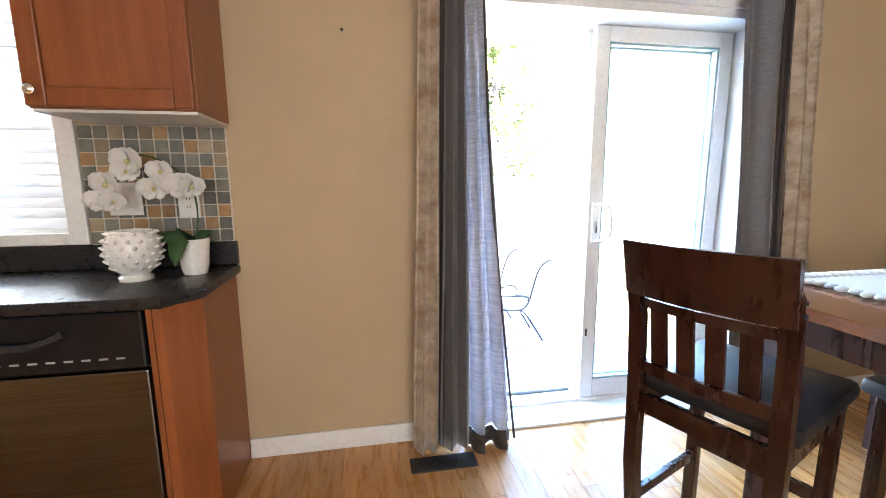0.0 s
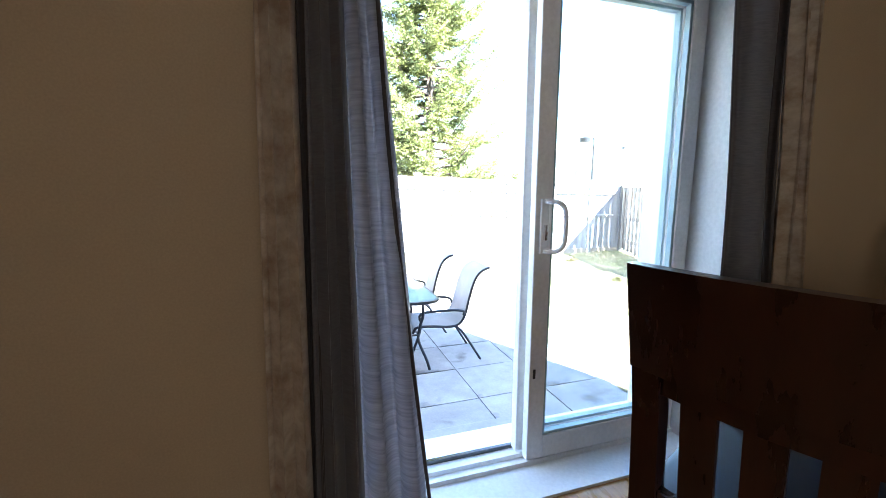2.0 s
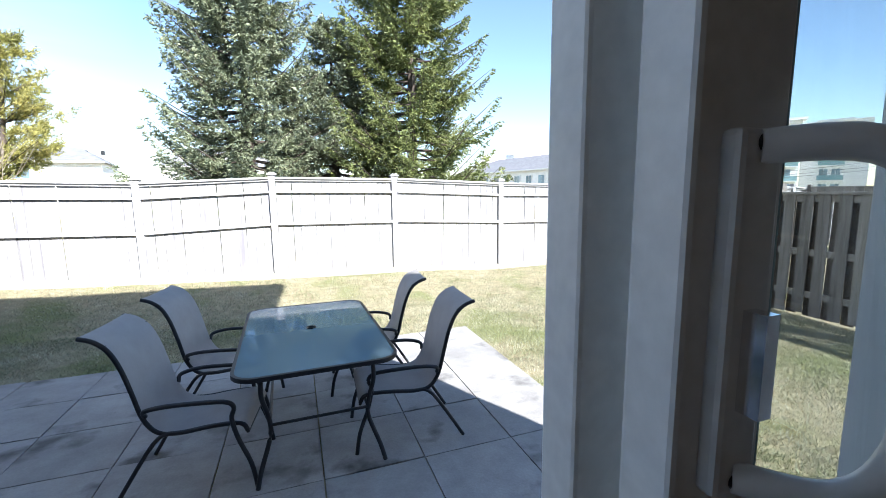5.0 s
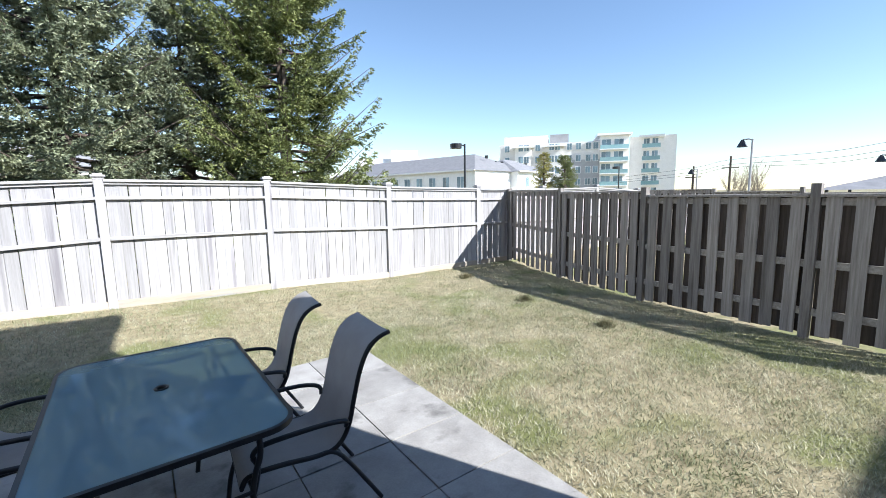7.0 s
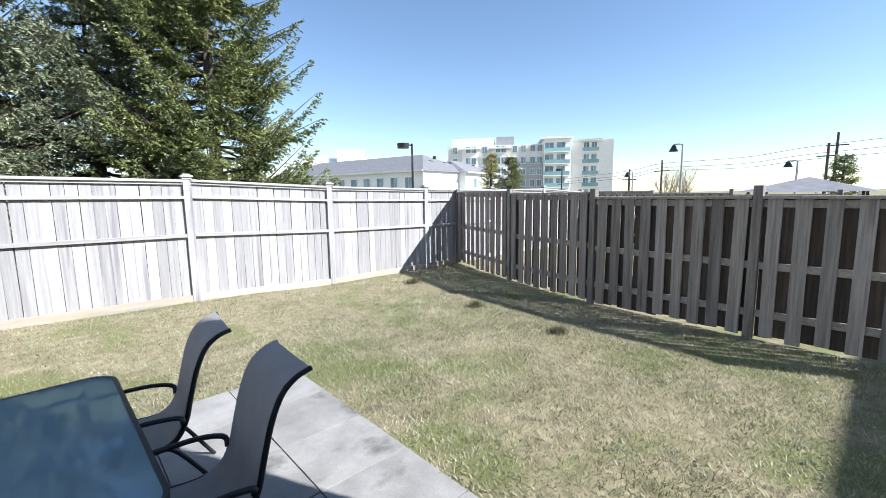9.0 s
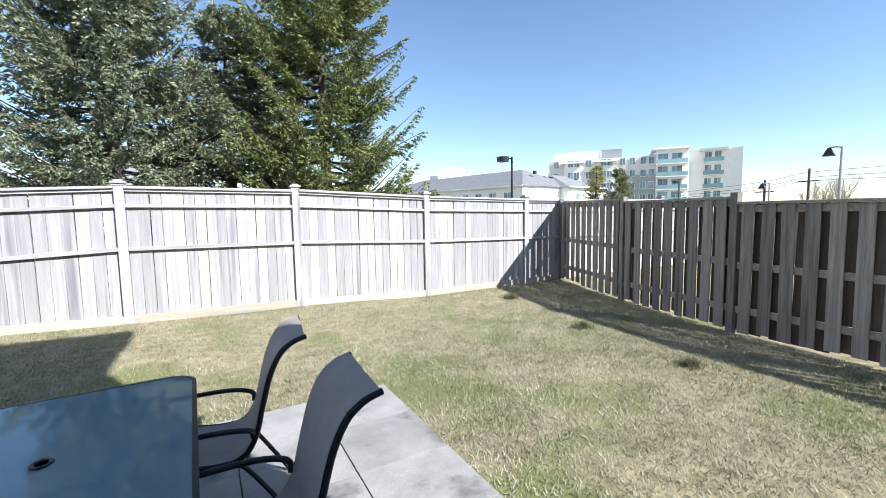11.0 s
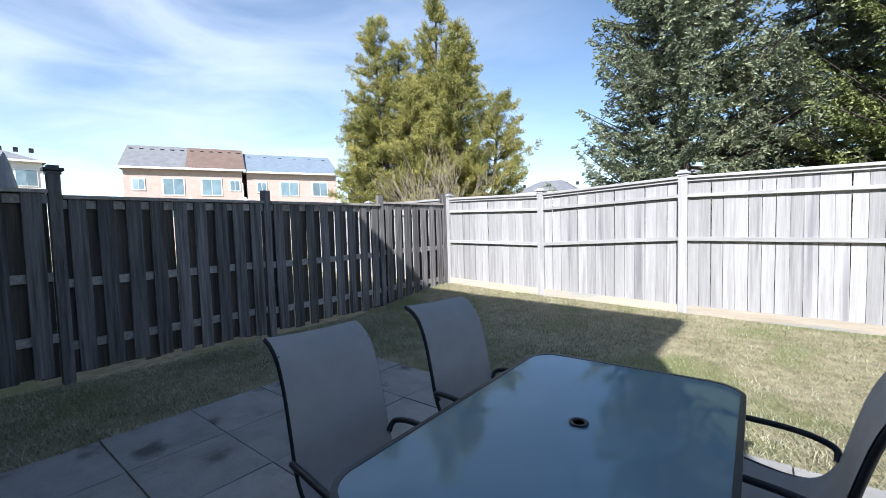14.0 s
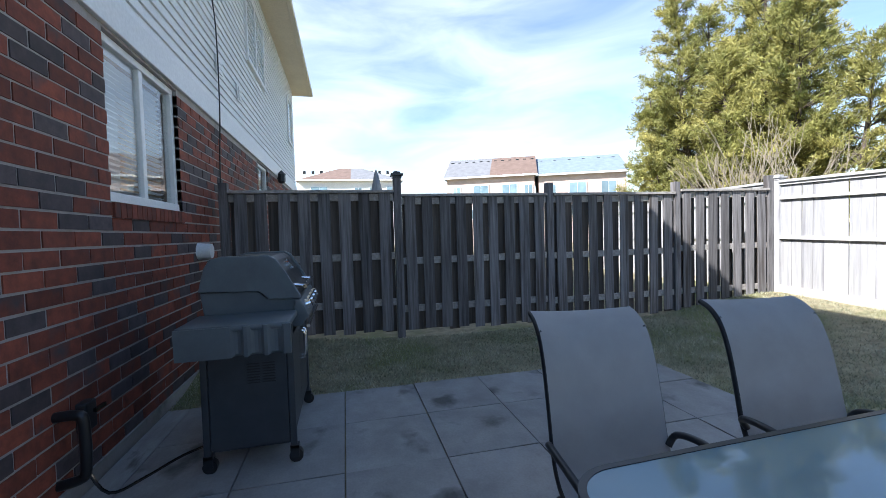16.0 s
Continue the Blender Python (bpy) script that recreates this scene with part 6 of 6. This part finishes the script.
# ---- dining set ----
def dining_chair(x, y, rz):
    c = empty("dining_chair", x, y, 0, rz)
    tagged(c, "dark mahogany counter-height chair with slatted back and black leather seat", "dining chair", "chairs at the dining table")
    # local x across, y forwards, back at y = 0
    for s in (-1, 1):
        bm = bmesh.new()
        bm_prism(bm, [(0.055, 0), (0.012, 0.35), (0.006, 0.62), (-0.012, 0.85), (-0.042, 0.99), (-0.036, 1.004), (-0.022, 1.008), (-0.006, 0.998), (0.026, 0.85), (0.044, 0.62), (0.05, 0.35), (0.092, 0.0)], s * 0.187 - 0.02, s * 0.187 + 0.02, axis="x", bevel=0.005)
        part("back_post", bm, M_DARKWOOD, c)
        box("leg", (s * 0.187 - 0.02, s * 0.187 + 0.02, 0.42, 0.46, 0, 0.595), M_DARKWOOD, c, bevel=0.004)
        box("side_rail", (s * 0.187 - 0.013, s * 0.187 + 0.013, 0.05, 0.42, 0.54, 0.60), M_DARKWOOD, c)
        box("stretcher", (s * 0.187 - 0.011, s * 0.187 + 0.011, 0.06, 0.425, 0.20, 0.235), M_DARKWOOD, c, bevel=0.003)
        for z in (0.985, 0.955):
            bm = bmesh.new()
            bm_cyl(bm, (s * 0.208, -0.015, z), (s * 0.214, -0.015, z), 0.006, seg=10)
            part("bolt", bm, M_BLACKMET, c)

    def curved(name, z0, z1, y0, dy, thick, half, bow, lean):
        bm = bmesh.new()
        n = 12
        lo, hi = [], []
        for k in range(n + 1):
            u = 2 * k / n - 1
            yy = y0 + dy - bow * (1 - u * u)
            lo.append((u * half, yy))
            hi.append((u * half, yy + lean))
        f = [[bm.verts.new((px, py + o + (0 if z == z0 else lean), z)) for px, py in lo] for z in (z0, z1) for o in (0, thick)]
        a, b, cc, d = f
        for k in range(n):
            bm.faces.new((a[k], a[k + 1], cc[k + 1], cc[k]))
            bm.faces.new((b[k], d[k], d[k + 1], b[k + 1]))
            bm.faces.new((cc[k], cc[k + 1], d[k + 1], d[k]))
            bm.faces.new((a[k], b[k], b[k + 1], a[k + 1]))
        bm.faces.new((a[0], cc[0], d[0], b[0]))
        bm.faces.new((a[-1], b[-1], d[-1], cc[-1]))
        part(name, bm, M_DARKWOOD, c, smooth=True)
    curved("top_rail", 0.925, 1.085, -0.035, 0.0, 0.024, 0.205, 0.026, -0.035)
    curved("upper_rail", 0.885, 0.915, -0.012, 0, 0.02, 0.172, 0.022, -0.005)
    curved("lower_rail", 0.675, 0.715, 0.012, 0, 0.02, 0.172, 0.018, -0.006)
    for u in (-0.115, -0.038, 0.038, 0.115):
        bm = bmesh.new()
        b0 = 0.02 - 0.018 * (1 - (u / 0.19) ** 2)
        bm_prism(bm, [(b0, 0.71), (b0 - 0.028, 0.90), (b0 - 0.016, 0.90), (b0 + 0.012, 0.71)], u - 0.023, u + 0.023, axis="x")
        part("slat", bm, M_DARKWOOD, c)
    box("front_rail", (-0.168, 0.168, 0.425, 0.45, 0.54, 0.60), M_DARKWOOD, c)
    box("rear_rail", (-0.168, 0.168, 0.015, 0.04, 0.54, 0.60), M_DARKWOOD, c)
    box("foot_rail", (-0.168, 0.168, 0.43, 0.455, 0.26, 0.30), M_DARKWOOD, c)
    bm = bmesh.new()
    bm_box(bm, -0.222, 0.222, 0.045, 0.515, 0.602, 0.665, bevel=0.024)
    part("seat", bm, M_LEATHER, c, "black leather padded seat", True)
    return c


dining_chair(-0.30, -1.15, -67)
dining_chair(1.56, -0.85, 90)


def dining_table():
    t = empty("dining_table", 0, 0, 0)
    tagged(t, "reddish-brown polished wooden counter-height dining table", "dining table")
    x0, x1, y0, y1 = -0.02, 1.04, -2.35, -0.86
    n = 5
    for k in range(n):
        a, b = x0 + (x1 - x0) * k / n, x0 + (x1 - x0) * (k + 1) / n
        box("plank", (a + 0.0008, b - 0.0008, y0, y1, 0.878, 0.912), M_TABLEWOOD, t, bevel=0.0035)
    for a, b, c, d in ((x0 + 0.05, x1 - 0.05, y0 + 0.05, y0 + 0.075), (x0 + 0.05, x1 - 0.05, y1 - 0.075, y1 - 0.05), (x0 + 0.05, x0 + 0.075, y0 + 0.075, y1 - 0.075), (x1 - 0.075, x1 - 0.05, y0 + 0.075, y1 - 0.075)):
        box("apron", (a, b, c, d, 0.79, 0.877), M_DARKWOOD, t, bevel=0.003)
    for a in (x0 + 0.19, x1 - 0.12):
        for b in (y0 + 0.04, y1 - 0.12):
            box("leg", (a, a + 0.08, b, b + 0.08, 0, 0.877), M_DARKWOOD, t, bevel=0.006)
    r = empty("table_runner", 0.50, -1.66, 0.9125)
    tagged(r, "white crocheted table runner with scalloped edge on the table", "table runner")
    bm = bmesh.new()
    bm_box(bm, -0.24, 0.24, -0.75, 0.75, 0.0, 0.006)
    part("cloth", bm, M_LACE, r)
    bm = bmesh.new()
    rnd = random.Random(5)
    for k in range(46):
        yy = -0.76 + 1.52 * k / 45
        for s in (-1, 1):
            bmesh.ops.create_icosphere(bm, subdivisions=2, radius=0.018, matrix=Matrix.Translation((s * (0.248 + rnd.uniform(-0.004, 0.006)), yy, 0.010)) @ Matrix.Diagonal((1.25, 0.85, 0.55, 1)))
    for k in range(15):
        for s in (-1, 1):
            bmesh.ops.create_icosphere(bm, subdivisions=2, radius=0.018, matrix=Matrix.Translation((-0.23 + 0.46 * k / 14, s * 0.76, 0.010)) @ Matrix.Diagonal((0.85, 1.25, 0.55, 1)))
    part("edging", bm, M_LACE, r, "puffed white crochet edging", True)
    b = empty("bench", 0.55, -1.6, 0)
    tagged(b, "dark wooden bench with black padded seat under the table", "bench")
    bm = bmesh.new()
    bm_box(bm, -0.20, 0.20, -0.52, 0.52, 0.585, 0.64, bevel=0.02)
    part("seat", bm, M_LEATHER, b, "black padded seat", True)
    for sx in (-1, 1):
        for sy in (-1, 1):
            box("leg", (sx * 0.16 - 0.02, sx * 0.16 + 0.02, sy * 0.46 - 0.02, sy * 0.46 + 0.02, 0, 0.585), M_DARKWOOD, b, bevel=0.003)
    for sx in (-0.16, 0.16):
        box("rail", (sx - 0.012, sx + 0.012, -0.44, 0.44, 0.52, 0.584), M_DARKWOOD, b)


M_LACE = cloth("white_crochet", (0.70, 0.70, 0.70), (0.80, 0.80, 0.80), 60, (1, 1, 1), 0.15, 0.9, 0.2, 0.6)
dining_table()


# ---- oak floor ----
def oak_floor():
    rnd = random.Random(7)
    fl = structure(empty("floor", 0, 0, 0), "honey oak strip floor, glossy by the door", "floor")
    w = 0.0825
    bm = bmesh.new()
    bm_box(bm, -w / 2 + 0.0006, w / 2 - 0.0006, 0, 1, -0.015, 0, bevel=0.0)
    me = mesh_of("plank", bm, M_FLOOR)
    x = -4.2 + w / 2
    joined_v, joined_f = [], []
    while x < 1.9:
        y = -0.205
        first = rnd.uniform(0.2, 0.9)
        while y > -5.25:
            L = min(first or rnd.uniform(0.45, 1.2), y + 5.25)
            first = None
            if -1.75 < x < 1.0 and y > -1.6:
                piece("plank", me, fl, Matrix.Translation((x, y - L + 0.0006, rnd.uniform(-0.0004, 0.0))) @ Matrix.Diagonal((1, L - 0.0012, 1, 1)))
            else:
                i = len(joined_v)
                a, b, c, d = x - w / 2 + 0.0006, x + w / 2 - 0.0006, y - L + 0.0006, y - 0.0006
                joined_v += [(a, c, 0), (b, c, 0), (b, d, 0), (a, d, 0), (a, c, -0.01), (b, c, -0.01), (b, d, -0.01), (a, d, -0.01)]
                joined_f += [(i, i + 1, i + 2, i + 3), (i, i + 4, i + 5, i + 1), (i + 1, i + 5, i + 6, i + 2), (i + 2, i + 6, i + 7, i + 3), (i + 3, i + 7, i + 4, i)]
            y -= L
            if L < 0.02:
                break
        x += w
    o = soup("floor_strips", joined_v, joined_f, M_FLOOR_JOINED, fl)
    o["kind"] = "stuff"


M_FLOOR_JOINED = surface("oak_floor_joined", (0.40, 0.19, 0.06), (0.56, 0.30, 0.11), scale=3, stretch=(12, 0.9, 4), rough=0.28, bump=0.08, fine=30, vary=0.16, bump_dist=0.001, rough_var=0.06, island=True)
oak_floor()


# ---- bricks of the garden wall ----
def brick_wall():
    rnd = random.Random(81)
    bw, bh, j = 0.245, 0.082, 0.0145
    shapes = []
    for mt in (M_BRICK, M_BRICK, M_BRICK, M_BRICK_DARK):
        bm = bmesh.new()
        bm_box(bm, -bw / 2, bw / 2, -0.03, 0.008, 0, bh, bevel=0.0)
        for v in bm.verts:
            v.co += Vector((rnd.uniform(-0.002, 0.002), 0, rnd.uniform(-0.0015, 0.0015)))
        shapes.append(mesh_of("brick", bm, mt))
    holes = [EXT_WIN, EXT_WIN2, (DOOR[0], DOOR[1], -0.02, DOOR[3])]
    rest = {0: [], 1: []}
    row, z, count = 0, -0.56, 0
    while z + bh < BRICK_TOP + 0.01:
        soldier = False
        x = HX1 - 0.02 - (bw + j) * (0.5 if row % 2 else 0.0)
        while x > HX0:
            x0, x1 = x - bw, x
            x -= bw + j
            spans = [(x0, x1)]
            for h in holes:
                if h[2] - 0.03 < z + bh / 2 < h[3]:
                    spans = [s for a, b in spans for s in ((a, min(b, h[0])), (max(a, h[1]), b)) if s[1] - s[0] > 0.03]
            for a, b in spans:
                dark = rnd.random() < 0.27
                near = -3.6 < (a + b) / 2 < -1.75 and z > -0.2 and z < 1.7
                m = Matrix.Translation(((a + b) / 2, OUT + rnd.uniform(-0.002, 0.002), z)) @ Matrix.Diagonal(((b - a) / bw, 1, 1, 1))
                if near and count < 300:
                    piece("brick", shapes[3 if dark else rnd.randrange(3)], backing, m)
                    count += 1
                else:
                    rest[int(dark)].append((a, b, z, rnd.uniform(-0.002, 0.002)))
        z += bh + j
        row += 1
    for k, mt in ((0, M_BRICK_JOINED), (1, M_BRICK_DARK_JOINED)):
        v, f = [], []
        for a, b, zz, o in rest[k]:
            i = len(v)
            y0, y1 = OUT - 0.03, OUT + 0.008 + o
            v += [(a, y0, zz), (b, y0, zz), (b, y1, zz), (a, y1, zz), (a, y0, zz + bh), (b, y0, zz + bh), (b, y1, zz + bh), (a, y1, zz + bh)]
            f += [(i + 3, i + 2, i + 6, i + 7), (i, i + 3, i + 7, i + 4), (i + 1, i + 5, i + 6, i + 2), (i + 4, i + 7, i + 6, i + 5), (i, i + 1, i + 2, i + 3)]
        o = soup("brickwork", v, f, mt, backing)
        o["kind"] = "stuff"
    # brick-on-edge sill below the kitchen window
    bm = bmesh.new()
    bm_box(bm, -0.033, 0.033, -0.05, 0.022, -0.10, 0.0)
    me = mesh_of("sill_brick", bm, M_BRICK)
    n = 16
    for k in range(n):
        piece("brick", me, backing, pose(EXT_WIN[0] + (k + 0.5) * (EXT_WIN[1] - EXT_WIN[0]) / n, OUT, EXT_WIN[2] - 0.006))


M_BRICK_JOINED = surface("red_brick_joined", (0.12, 0.03, 0.018), (0.25, 0.065, 0.036), scale=14, rough=0.85, bump=0.5, fine=90, vary=0.35, spots=(0.07, 0.055, 0.055), spot_scale=3, spot_low=0.57, bump_dist=0.003, island=True)
M_BRICK_DARK_JOINED = surface("dark_brick_joined", (0.05, 0.04, 0.042), (0.10, 0.075, 0.075), scale=14, rough=0.85, bump=0.5, fine=90, vary=0.3, bump_dist=0.003, island=True)
brick_wall()
